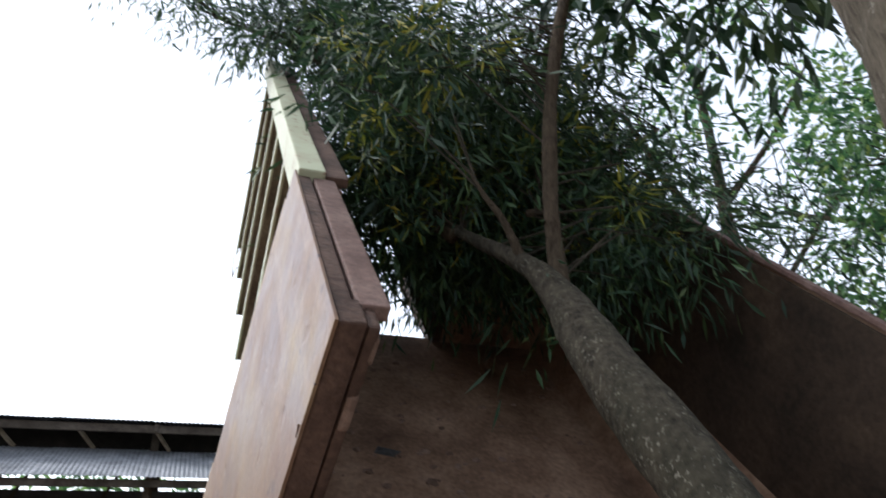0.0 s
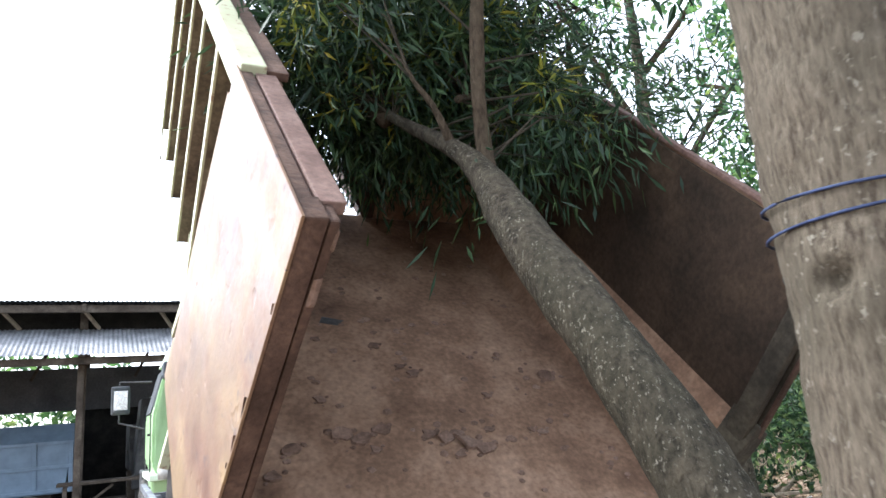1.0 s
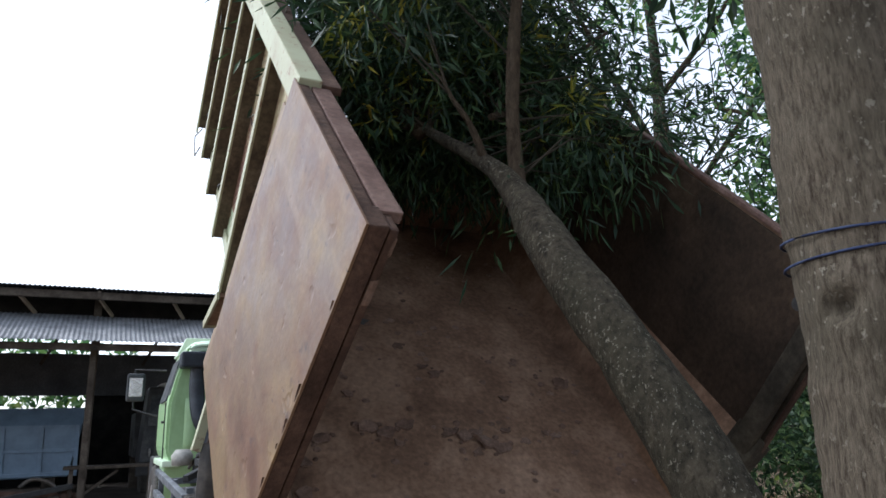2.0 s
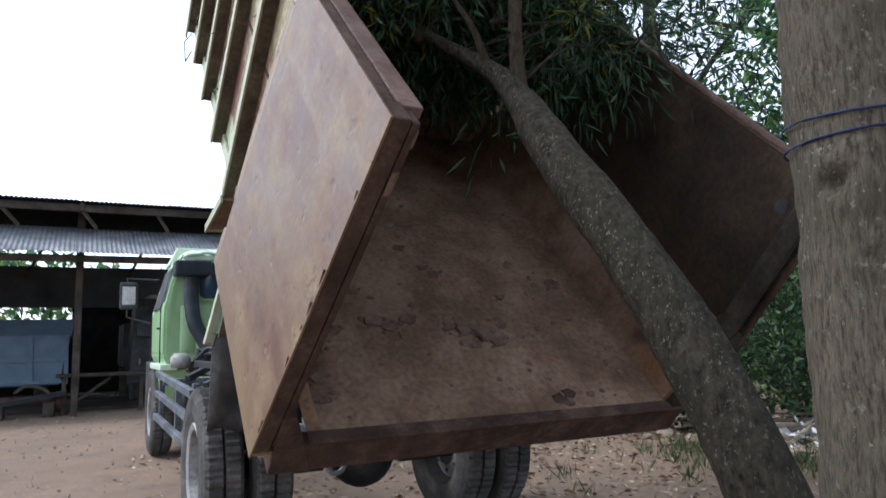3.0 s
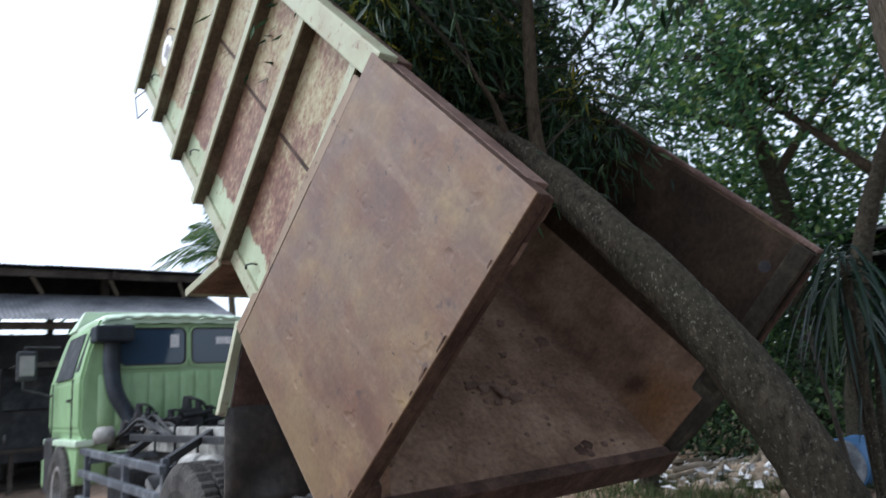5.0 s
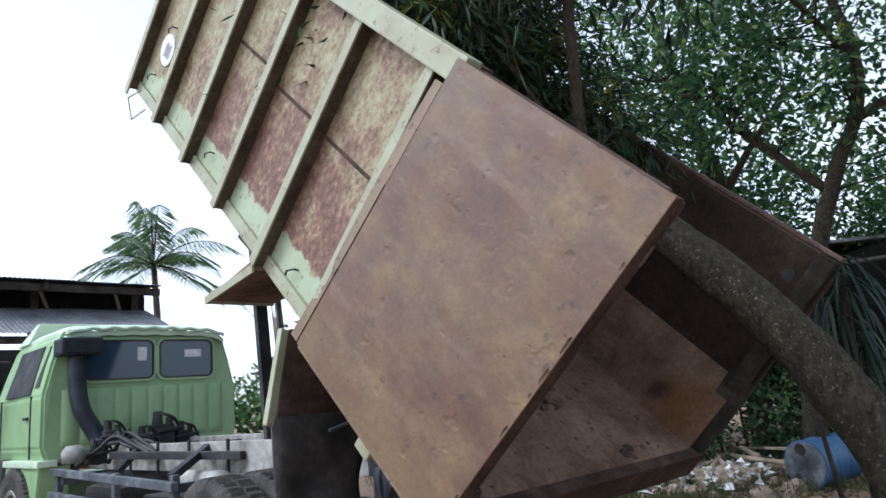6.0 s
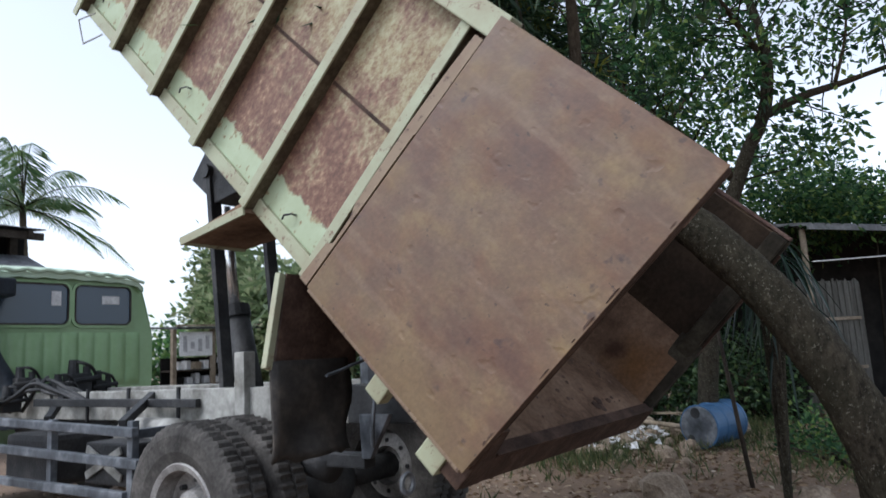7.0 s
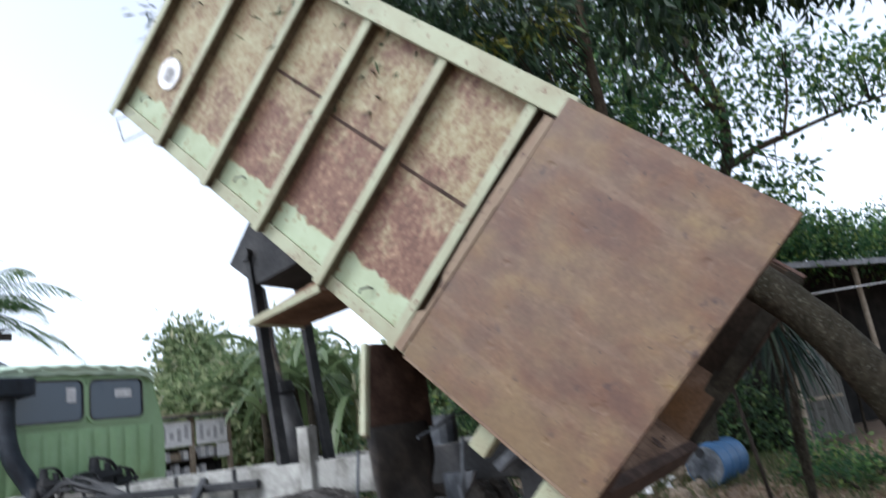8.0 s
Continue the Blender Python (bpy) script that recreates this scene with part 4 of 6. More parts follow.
# running gear seen behind the flap
part("spring_hanger", hexa([(-0.64, 0.99, 0.78), (-0.60, 0.99, 0.78), (-0.60, 1.05, 0.78), (-0.64, 1.05, 0.78), (-0.62, 0.86, 1.02), (-0.58, 0.86, 1.02), (-0.58, 1.08, 1.02), (-0.62, 1.08, 1.02)], 0.008), GUARD, chassis, "pale spring hanger")
part("hinge_arm", beam((-0.60, 0.72, 1.02), (-0.60, 0.46, 1.18), 0.05, 0.06, 0.01), GUARD, chassis, "pale hinge arm")
part("tow_ring", tube([(-0.62 + 0.05 * math.cos(a), 0.75, 0.66 + 0.05 * math.sin(a)) for a in np.linspace(0, 6.28, 17)], 0.014, 6), GUARD, chassis)
part("cross_pipe", tube(smooth_path([(-0.95, 1.0, 1.25), (-0.5, 0.95, 1.35), (0.0, 0.95, 1.3)], 5), 0.009, 8), GUARD, chassis)
part("brake_can", tube([(-0.55, 1.35, 0.70), (-0.55, 1.50, 0.74), (-0.55, 1.62, 0.74)], [0.09, 0.10, 0.07], 12), BLACK_STEEL, chassis, smooth=True)
part("blue_canister", tube([(-0.30, 1.22, 1.18), (-0.30, 1.22, 1.36)], 0.09, 12), GUARD, chassis, "bluish steel canister")
for y in (0.85, 1.6):
    part("drop_chain", tube(smooth_path([(-0.72, y, 1.22), (-0.74, y + 0.02, 1.0), (-0.70, y + 0.06, 0.86), (-0.66, y + 0.1, 0.95)], 5), 0.012, 6), GUARD, chassis)

# side guard
guard = part("side_guard", beam((-1.1, 2.5, 0.95), (-1.1, 4.95, 1.02), 0.05, 0.06, 0.008), GUARD, truck, "grey steel side guard")
part("guard_bar", beam((-1.1, 2.45, 0.76), (-1.1, 5.0, 0.82), 0.05, 0.06, 0.008), GUARD, guard)
part("guard_bar", beam((-1.1, 2.6, 0.56), (-1.1, 5.1, 0.58), 0.05, 0.06, 0.008), GUARD, guard)
for y in (2.55, 3.55, 4.85):
    part("guard_post", box((-1.09, y, 0.53), (-1.04, y + 0.06, 1.02), 0.006), GUARD, guard)
for y in (2.6, 4.8):
    part("guard_arm", box((-1.06, y, 0.90), (-0.45, y + 0.06, 0.96), 0.006), GUARD, guard)

# wheels


def wheel(parent_truck, x, y, dual, side):
    r, z = 0.515, 0.505
    xs = (x, x - side * 0.30) if dual else (x,)
    first = None
    for k, cx in enumerate(xs):
        prof = [(0.29, -0.10), (0.36, -0.125), (0.45, -0.125), (0.492, -0.11), (r, -0.09), (r, -0.01), (0.47, -0.005), (0.47, 0.005), (r, 0.01), (r, 0.09), (0.492, 0.11), (0.45, 0.125), (0.36, 0.125), (0.29, 0.10)]
        bm = lathe(prof + [(0.29, -0.10)], 160, (cx, y, z), "x", False)
        for v in bm.verts:
            q = Vector((0, v.co.y - y, v.co.z - z))
            if q.length > 0.5:
                turn = math.atan2(q.z, q.y) / (2 * math.pi) * 60 + (0.5 if v.co.x > cx else 0.0)
                v.co += q.normalized() * (0.004 if turn % 1.0 < 0.62 else -0.010)
        tyre = part("wheel", bm, TYRE, parent_truck, "dusty black truck tyre")
        d = side * 0.10
        rim = lathe([(0.30, d), (0.29, d + side * 0.012), (0.255, d), (0.245, d - side * 0.11), (0.15, d - side * 0.14), (0.13, d - side * 0.06), (0.06, d - side * 0.05), (0.002, d - side * 0.05)], 32, (cx, y, z), "x", False)
        part("rim", rim, RIM, tyre, "scuffed grey steel rim", smooth=False)
        for i in range(8):
            a = 2 * math.pi * i / 8
            part("wheel_nut", lathe([(0.0, 0), (0.018, 0), (0.016, side * 0.04), (0.0, side * 0.04)], 6, (cx + d - side * 0.135, y + 0.19 * math.cos(a), z + 0.19 * math.sin(a))), BLACK_STEEL, tyre)


wheel(truck, -1.06, 1.95, True, -1)
wheel(truck, 1.0, 1.95, True, 1)
wheel(truck, -0.92, 6.55, False, -1)
wheel(truck, 0.92, 6.55, False, 1)

# mud flap behind the rear wheel: steel hanger and cracked rubber
bm = bmesh.new()
grid = []
for r in range(13):
    row = []
    for c in range(11):
        q, s = r / 12, c / 10
        z = 1.34 - 0.50 * q + (0.05 * noise.noise(Vector((s * 5, 3.3, 0))) if r == 12 else 0)
        x = -1.19 - 0.03 * q + (0.53 + 0.02 * math.sin(q * 5)) * s
        row.append(bm.verts.new((x, 1.155 - 0.04 * s - 0.05 * q + 0.05 * noise.noise(Vector((s * 2.2, q * 2.2, 1.0))) + 0.03 * q * q * math.sin(s * 7), z)))
    grid.append(row)
for a, c in zip(grid, grid[1:]):
    for k in range(10):
        bm.faces.new((a[k], a[k + 1], c[k + 1], c[k]))
ext = bmesh.ops.extrude_face_region(bm, geom=bm.faces[:])
bmesh.ops.translate(bm, vec=(0, 0.014, 0), verts=[g for g in ext["geom"] if isinstance(g, bmesh.types.BMVert)])
bmesh.ops.recalc_face_normals(bm, faces=bm.faces[:])
flap = part("mud_flap", bm, RUBBER, truck, "bent black rubber mud flap, dusty and torn", smooth=True)
part("flap_hanger", hexa([(-1.17, 1.155, 1.28), (-0.58, 1.12, 1.3), (-0.58, 1.15, 1.3), (-1.17, 1.185, 1.28), (-1.06, 1.16, 1.80), (-0.58, 1.12, 1.80), (-0.58, 1.15, 1.80), (-1.06, 1.19, 1.80)]), BED_EDGE, flap, "brown steel hanger plate")
part("hanger_edge", beam((-1.215, 1.16, 1.30), (-1.09, 1.18, 1.80), 0.035, 0.05, 0.005), GREEN_RAIL, flap, "pale painted edge")
part("far_flap", box((0.6, 1.08, 0.75), (1.2, 1.10, 1.5), 0.004), RUBBER, truck)

# ---- cab ----
CY0, CY1 = 5.8, 7.65


def cab_ring(y, dy_top=0.0):
    """Half-section of the cab: x for each height."""
    return [(1.0, 1.05), (1.06, 1.2), (1.06, 1.72), (0.99, 2.02), (0.90, 2.33), (0.84, 2.40)]


cab_bm = bmesh.new()
ring_l = [(-x, z) for x, z in cab_ring(0)]
ring_r = [(x, z) for x, z in cab_ring(0)]
loop = ring_l + ring_r[::-1]
back, frontv = [], []
for x, z in loop:
    lean = 0.0 if z < 1.75 else (z - 1.75) * 0.35
    back.append(cab_bm.verts.new((x, CY0 + (0.02 if z > 2.35 else 0), z)))
    frontv.append(cab_bm.verts.new((x * 0.97, CY1 - lean, z)))
n = len(loop)
for i in range(n):
    j = (i + 1) % n
    cab_bm.faces.new((back[i], frontv[i], frontv[j], back[j]))
cab_bm.faces.new(back)
cab_bm.faces.new(frontv[::-1])
bmesh.ops.recalc_face_normals(cab_bm, faces=cab_bm.faces[:])
bmesh.ops.bevel(cab_bm, geom=cab_bm.edges[:], offset=0.03, segments=2, affect="EDGES")
cab = part("cab", cab_bm, CAB_GREEN, truck, "light green cab with two rear windows", Matrix.Translation((0.09, 0, 0)))
# roof with a rolled, slightly wavy drip edge
bm = bmesh.new()
rows = []
for j in range(7):
    y = CY0 - 0.05 + j * 0.25
    row = []
    for i in range(25):
        x = -0.87 + 1.76 * i / 24
        edge = max(0, abs(x) - 0.73) / 0.15
        back_drop = 0.085 if j == 0 else 0.0
        z = 2.445 + 0.03 * (1 - (x / 0.88) ** 2) - 0.07 * edge**2 - back_drop + (0.008 * math.sin(x * 24) if j == 0 else 0)
        row.append(bm.verts.new((x, y, z)))
    rows.append(row)
for a, b in zip(rows, rows[1:]):
    for i in range(24):
        bm.faces.new((a[i], a[i + 1], b[i + 1], b[i]))
ext = bmesh.ops.extrude_face_region(bm, geom=bm.faces[:])
bmesh.ops.translate(bm, vec=(0, 0, -0.06), verts=[g for g in ext["geom"] if isinstance(g, bmesh.types.BMVert)])
bmesh.ops.recalc_face_normals(bm, faces=bm.faces[:])
part("roof", bm, CAB_TOP, cab, "pale mint roof with wavy drip edge")
part("sun_visor", hexa([(-0.90, 6.95, 2.36), (0.90, 6.95, 2.36), (0.90, 7.40, 2.36), (-0.90, 7.40, 2.36), (-0.80, 6.90, 2.60), (0.80, 6.90, 2.60), (0.80, 7.0, 2.60), (-0.80, 7.0, 2.60)], 0.02), CAB_TOP, cab, "pale raised roof visor")
drip = [(-0.87 + 1.76 * i / 40, 5.742, 2.375 + 0.03 * (1 - ((i - 20) / 20) ** 2) + 0.010 * math.sin(i * 1.3) - 0.05 * max(0, abs(i - 20) / 20 - 0.85) / 0.15) for i in range(41)]
part("drip_edge", tube(drip, 0.02, 6), CAB_TOP, cab, "chalky pale drip edge")
# fluted panel pressed in the back wall
bm = bmesh.new()
rows = []
for z, fade in ((1.20, 0.0), (1.23, 0.7), (1.27, 1.0), (1.68, 1.0), (1.73, 0.7), (1.77, 0.0)):
    row = []
    for i in range(121):
        x = -0.88 + 1.76 * i / 120
        flute = abs(math.sin(math.pi * 10 * i / 120)) ** 0.6
        row.append(bm.verts.new((x, 5.798 - 0.034 * fade * flute, z)))
    rows.append(row)
for a, b in zip(rows, rows[1:]):
    for i in range(120):
        bm.faces.new((a[i], a[i + 1], b[i + 1], b[i]))
bmesh.ops.recalc_face_normals(bm, faces=bm.faces[:])
part("fluted_panel", bm, CAB_GREEN, cab, "green fluted back panel", smooth=True)


def rounded(x0, x1, z0, z1, r, n=6):
    """Points round a rectangle with round corners."""
    out = []
    for cx, cz, a0 in ((x1 - r, z0 + r, -90), (x1 - r, z1 - r, 0), (x0 + r, z1 - r, 90), (x0 + r, z0 + r, 180)):
        out += [(cx + r * math.cos(radians(a0 + 90 * k / n)), cz + r * math.sin(radians(a0 + 90 * k / n))) for k in range(n + 1)]
    return out


def ring_frame(outer, inner, y0, y1):
    """A flat ring between two outlines, from y0 (proud) to y1."""
    bm = bmesh.new()
    loops = [[bm.verts.new((x, y, z)) for x, z in line] for line, y in ((outer, y1), (outer, y0), (inner, y0), (inner, y1))]
    n = len(outer)
    for a, b in zip(loops, loops[1:]):
        for k in range(n):
            bm.faces.new((a[k], a[(k + 1) % n], b[(k + 1) % n], b[k]))
    bmesh.ops.recalc_face_normals(bm, faces=bm.faces[:])
    return bm


def cab_window(x0, x1, z0, z1, y, parent):
    frame_out, gasket_out, glass_out = (rounded(x0 - w, x1 + w, z0 - w, z1 + w, 0.06 + w) for w in (0.045, 0.016, 0.0))
    part("window_frame", ring_frame(frame_out, gasket_out, y - 0.022, y + 0.004), CAB_GREEN, parent, "green pressed window surround")
    part("window_gasket", ring_frame(gasket_out, glass_out, y - 0.026, y + 0.004), RUBBER, parent, "black rubber gasket")
    bm = bmesh.new()
    bm.faces.new([bm.verts.new((x, y - 0.012, z)) for x, z in glass_out])
    bm.faces.new([bm.verts.new((x, y - 0.006, z)) for x, z in glass_out[::-1]])
    part("window_pane", bm, GLASS, parent, "dusty dark window glass, tinted blue for sky reflection")


cab_window(-0.66, 0.045, 1.865, 2.265, CY0, cab)
cab_window(0.135, 0.745, 1.865, 2.265, CY0, cab)
# left sheet is paper; the right one paints a bright streak on the glass
for x0, x1, z0, z1 in ((-0.12, -0.02, 2.05, 2.20), (0.42, 0.62, 2.08, 2.17)):
    part("window_patch", box((x0, CY0 - 0.016, z0), (x1, CY0 - 0.0135, z1)), PAPER_STREAK, cab, "white patch: paper at left, painted bright streak at right")


def side_pane(y0, y1, z0, z1, name="side_window"):
    pts = []
    for z, (ya, yb) in ((z0, (y0, y1)), (z1, (y0, y1 - 0.12))):
        x = -(1.06 + (z - 1.72) * (0.99 - 1.06) / 0.3) if z < 2.02 else -(0.99 + (z - 2.02) * (0.90 - 0.99) / 0.31)
        pts += [(x - 0.008, ya, z), (x + 0.02, ya, z), (x + 0.02, yb, z), (x - 0.008, yb, z)]
    part(name, hexa(pts), DARK_IN, cab, "dark side window")


side_pane(5.98, 6.12, 1.82, 2.24, "quarter_window")
side_pane(6.22, 7.15, 1.76, 2.26, "door_window")
for y in (6.16, 7.28):
    part("door_seam", box((-1.066, y, 1.1), (-1.05, y + 0.012, 1.74)), BLACK_STEEL, cab)
part("door_handle", box((-1.085, 6.24, 1.5), (-1.055, 6.36, 1.53), 0.006), BLACK_STEEL, cab)
part("lower_trim", box((-1.09, 5.78, 1.02), (-0.9, 7.6, 1.09), 0.015), CAB_TOP, cab, "pale lower edge")
part("front_fender", hexa([(-1.06, 5.95, 0.62), (-0.75, 5.95, 0.62), (-0.75, 6.1, 0.62), (-1.06, 6.1, 0.62), (-1.06, 5.85, 1.03), (-0.75, 5.85, 1.03), (-0.75, 7.4, 1.03), (-1.06, 7.4, 1.03)], 0.03), CAB_GREEN, cab, "green wheel arch")
part("front_bumper", box((-1.08, 7.2, 0.5), (1.08, 7.75, 0.85), 0.04), CAB_GREEN, cab)
part("step_guard", box((-1.1, 7.0, 0.45), (-0.98, 7.5, 1.1), 0.03), BLACK_STEEL, cab)
snork = part("intake_pipe", tube(smooth_path([(-0.62, 5.5, 1.05), (-0.60, 5.55, 1.25), (-0.74, 5.62, 1.55), (-0.78, 5.66, 1.85), (-0.78, 5.66, 2.15)], 5), [0.085] * 20 + [0.085], 12), PIPE_BLUE, cab, "blue-black air intake stack", smooth=True)
part("intake_hood", box((-0.98, 5.50, 2.10), (-0.58, 5.78, 2.28), 0.03), PIPE_BLUE, cab, "boxy intake hood")
bm = tube([(-0.98, 7.35, 2.2), (-1.36, 7.42, 2.22), (-1.36, 7.42, 1.7), (-1.05, 7.35, 1.6)], 0.014, 6)
part("mirror_arm", bm, BLACK_STEEL, cab)
part("mirror", box((-1.46, 7.28, 1.80), (-1.24, 7.34, 2.16), 0.03), DARK_IN, cab, "grey rectangular side mirror")
bm = tube([(0.98, 7.2, 2.2), (1.24, 7.15, 2.22), (1.24, 7.15, 1.45), (1.02, 7.2, 1.4)], 0.014, 6)
part("mirror_arm", bm, BLACK_STEEL, cab)
part("mirror", box((1.13, 7.05, 1.62), (1.33, 7.11, 2.12), 0.03), DARK_IN, cab, "dark tall side mirror")
part("mirror_glass", box((-1.43, 7.272, 1.86), (-1.27, 7.279, 2.10)), CHROME, cab)

# ---- leaning acacia that grows into the tipped bed ----
acacia_limbs = [
    [(0.38, -1.40, -0.176, 0.175), (0.14, -1.42, 0.457, 0.138), (-0.008, -1.32, 0.984, 0.118), (-0.088, -1.04, 1.512, 0.109), (-0.085, -0.59, 2.039, 0.099), (-0.005, -0.18, 2.46, 0.072), (-0.05, 0.0, 2.66, 0.045), (-0.12, 0.35, 2.92, 0.032), (-0.2, 0.7, 3.2, 0.026)],
    [(0.02, -0.16, 2.42, 0.052), (0.045, -0.12, 2.6, 0.042), (0.04, -0.12, 2.86, 0.036), (0.06, -0.12, 3.15, 0.036), (0.11, -0.10, 3.5, 0.033), (0.2, -0.08, 3.92, 0.032), (0.29, -0.05, 4.25, 0.03), (0.51, 0.26, 4.85, 0.02)],
    [(-0.05, 0.0, 2.66, 0.024), (-0.136, 0.0, 2.857, 0.017), (-0.212, 0.02, 2.98, 0.012), (-0.26, 0.06, 3.12, 0.008)],
    [(-0.18, 0.5, 3.0, 0.04), (-0.22, 0.8, 3.3, 0.038), (-0.35, 1.2, 3.9, 0.035), (-0.6, 1.9, 4.9, 0.02)],
    [(0.08, 0.15, 3.0, 0.02), (0.5, 0.5, 3.3, 0.02), (1.0, 0.7, 3.8, 0.018), (1.6, 0.9, 4.3, 0.012)],
    [(-0.3, 0.9, 3.5, 0.03), (-0.7, 1.7, 4.9, 0.022), (-1.5, 2.3, 5.65, 0.01)],
]
acacia_blobs = [((-0.15, 0.85, 3.35), (0.7, 0.6, 0.45)), ((0.45, 0.75, 3.25), (0.65, 0.6, 0.5)), ((0.0, 1.4, 3.8), (0.95, 0.8, 0.75)), ((-0.35, 0.6, 3.8), (0.75, 0.6, 0.45)),
                ((0.7, 0.3, 3.5), (0.5, 0.4, 0.4), 0.25), ((0.3, 0.9, 4.3), (0.8, 0.9, 0.6), 0.16), ((-0.8, 1.9, 5.4), (0.7, 0.7, 0.4), 0.55), ((-1.5, 2.3, 5.65), (0.6, 0.5, 0.3), 0.45), ((0.7, 1.9, 4.6), (0.7, 0.9, 0.7), 0.2),
                ((0.75, 0.1, 2.95), (0.4, 0.3, 0.25)), ((0.1, 2.4, 5.0), (1.2, 0.9, 0.7), 0.2), ((-0.4, 1.7, 5.0), (1.0, 0.7, 0.5), 1.3), ((-2.0, 2.5, 5.9), (0.6, 0.5, 0.3), 0.35), ((0.5, 0.6, 4.2), (0.7, 0.5, 0.5), 0.4)]


def clear_of_wall(x, y, z):
    """True where a spray hangs inside the bed or well above its left wall, and clear of the open front corner."""
    v = -math.sin(TILT) * y + math.cos(TILT) * (z - 0.865)
    return (x > -0.70 or v > 1.72) and (x > 0.12 or z > 3.02)


acacia, acacia_c = tree("leaning_acacia_tree", "leaning acacia with mossy trunk and narrow drooping leaves", (0.14, -1.42, 0), acacia_limbs, acacia_blobs, 960, 42, 0.15, 0.14, 0.0195, 0.75, LEAF_ACACIA, BARK_GREEN, 11, 12, 0.0035, clear=clear_of_wall)
rng = np.random.default_rng(77)
near = acacia_c[(acacia_c[:, 1] < 0.75) & (acacia_c[:, 2] > 2.9)]
pick = near[rng.choice(len(near), min(len(near), 44), replace=False)] + np.array([0, -0.06, 0])
leaves("young_leaves", pick, 22, 0.04, 0.13, 0.019, 0.1, LEAF_YELLOW, acacia, 78, "yellow young leaf tufts")
low = np.array([(-0.22, -0.3, 2.15), (0.22, -0.35, 2.32), (0.02, -0.2, 2.5)])
tagged(leaves("low_spray", low, 9, 0.07, 0.13, 0.015, 0.9, LEAF_ACACIA, acacia, 79), kind="stuff")

# ---- upright tree beside the camera's way, with cord tied round it ----
up_limbs = [
    [(-0.38, -2.10, -0.1, 0.22), (-0.41, -2.08, 0.4, 0.185), (-0.435, -2.07, 1.0, 0.162), (-0.445, -2.065, 1.55, 0.15), (-0.45, -2.065, 1.9, 0.146), (-0.45, -2.045, 2.6, 0.14), (-0.42, -1.98, 3.6, 0.14), (-0.3, -1.9, 4.8, 0.11)],
    [(-0.43, -2.0, 3.3, 0.08), (-0.1, -1.5, 4.2, 0.05), (0.5, -0.9, 5.0, 0.03)],
    [(-0.40, -2.0, 3.8, 0.07), (0.2, -2.2, 4.8, 0.05), (1.0, -2.0, 5.6, 0.03)],
]
# first blob: drooping foliage; the rest: unseen canopy added to cast shade
up_blobs = [((1.0, -0.3, 4.6), (0.8, 0.6, 0.45), 0.7), ((0.6, -2.3, 6.3), (2.6, 2.2, 0.9), 1.2), ((2.8, -2.4, 6.2), (2.2, 2.2, 1.0), 1.0), ((-0.9, -3.3, 6.5), (1.8, 1.8, 0.8)), ((3.0, -0.6, 6.0), (1.5, 1.2, 0.8), 0.8)]
upright, _ = tree("upright_tree", "upright grey-brown tree with rough bark and a knot", (-0.36, -2.10, 0), up_limbs, up_blobs, 900, 44, 0.22, 0.21, 0.06, 0.7, LEAF_ACACIA, BARK_OLD, 23, 20, 0.008,
                 (((-0.588, -2.085, 1.575), 0.075, 0.30), ((-0.575, -2.13, 1.43), 0.05, 0.24), ((-0.54, -2.19, 1.22), 0.06, 0.25)), 34)
cord = thing("cord", (-0.42, -2.06, 1.70), "two turns of blue cord tied round the trunk", "cord")
for z0, tilt, ph in ((1.712, 0.008, 0.4), (1.672, 0.006, 2.2)):
    ring = [(-0.446 + 0.153 * math.cos(a), -2.065 + 0.153 * math.sin(a), z0 + tilt * math.sin(a + ph)) for a in np.linspace(0, 2 * math.pi, 33)]
    part("cord_turn", tube(ring, 0.0026, 6), CORD, cord, smooth=True)
part("cord_knot", tube([(-0.43, -2.216, 1.70), (-0.44, -2.225, 1.67), (-0.42, -2.228, 1.60)], 0.008, 6), CORD, cord)

# ---- trees and bushes behind the truck ----
tree("background_tree", "tall tree with open crown of small leaves", (5.9, 0.8, 0),
     [[(5.9, 0.9, -0.1, 0.14), (5.85, 0.75, 1.2, 0.12), (5.88, 0.45, 2.6, 0.105), (6.0, 0.05, 3.7, 0.09), (6.15, -0.22, 4.3, 0.08), (6.3, -0.3, 5.2, 0.07), (6.2, -0.1, 6.4, 0.04)],
      [(6.1, -0.15, 4.2, 0.07), (6.7, -0.6, 4.55, 0.06), (7.3, -1.05, 4.8, 0.045), (7.9, -1.8, 5.1, 0.03), (8.3, -2.8, 5.3, 0.015)],
      [(7.25, -1.0, 4.8, 0.03), (7.4, -1.2, 5.5, 0.02), (7.3, -1.3, 6.2, 0.012)],
      [(5.95, 0.2, 3.4, 0.06), (6.0, 1.2, 4.6, 0.045), (6.2, 2.0, 5.6, 0.03)],
      [(6.25, -0.3, 5.0, 0.05), (5.6, 0.2, 6.0, 0.03), (5.2, 0.8, 6.8, 0.02)]],
     [((6.1, 0.6, 5.0), (1.2, 1.3, 0.9)), ((6.0, 0.3, 6.3), (1.5, 1.5, 0.9)), ((7.2, -1.3, 5.6), (0.9, 1.0, 0.7)), ((6.6, -0.7, 4.0), (0.6, 0.8, 0.4)), ((8.2, -2.6, 5.6), (1.0, 1.0, 0.6)), ((5.9, 1.8, 5.6), (1.2, 1.2, 1.0))],
     215, 38, 0.17, 0.135, 0.068, 0.4, LEAF_BROAD, BARK_GREEN, 31, 10, 0.008)
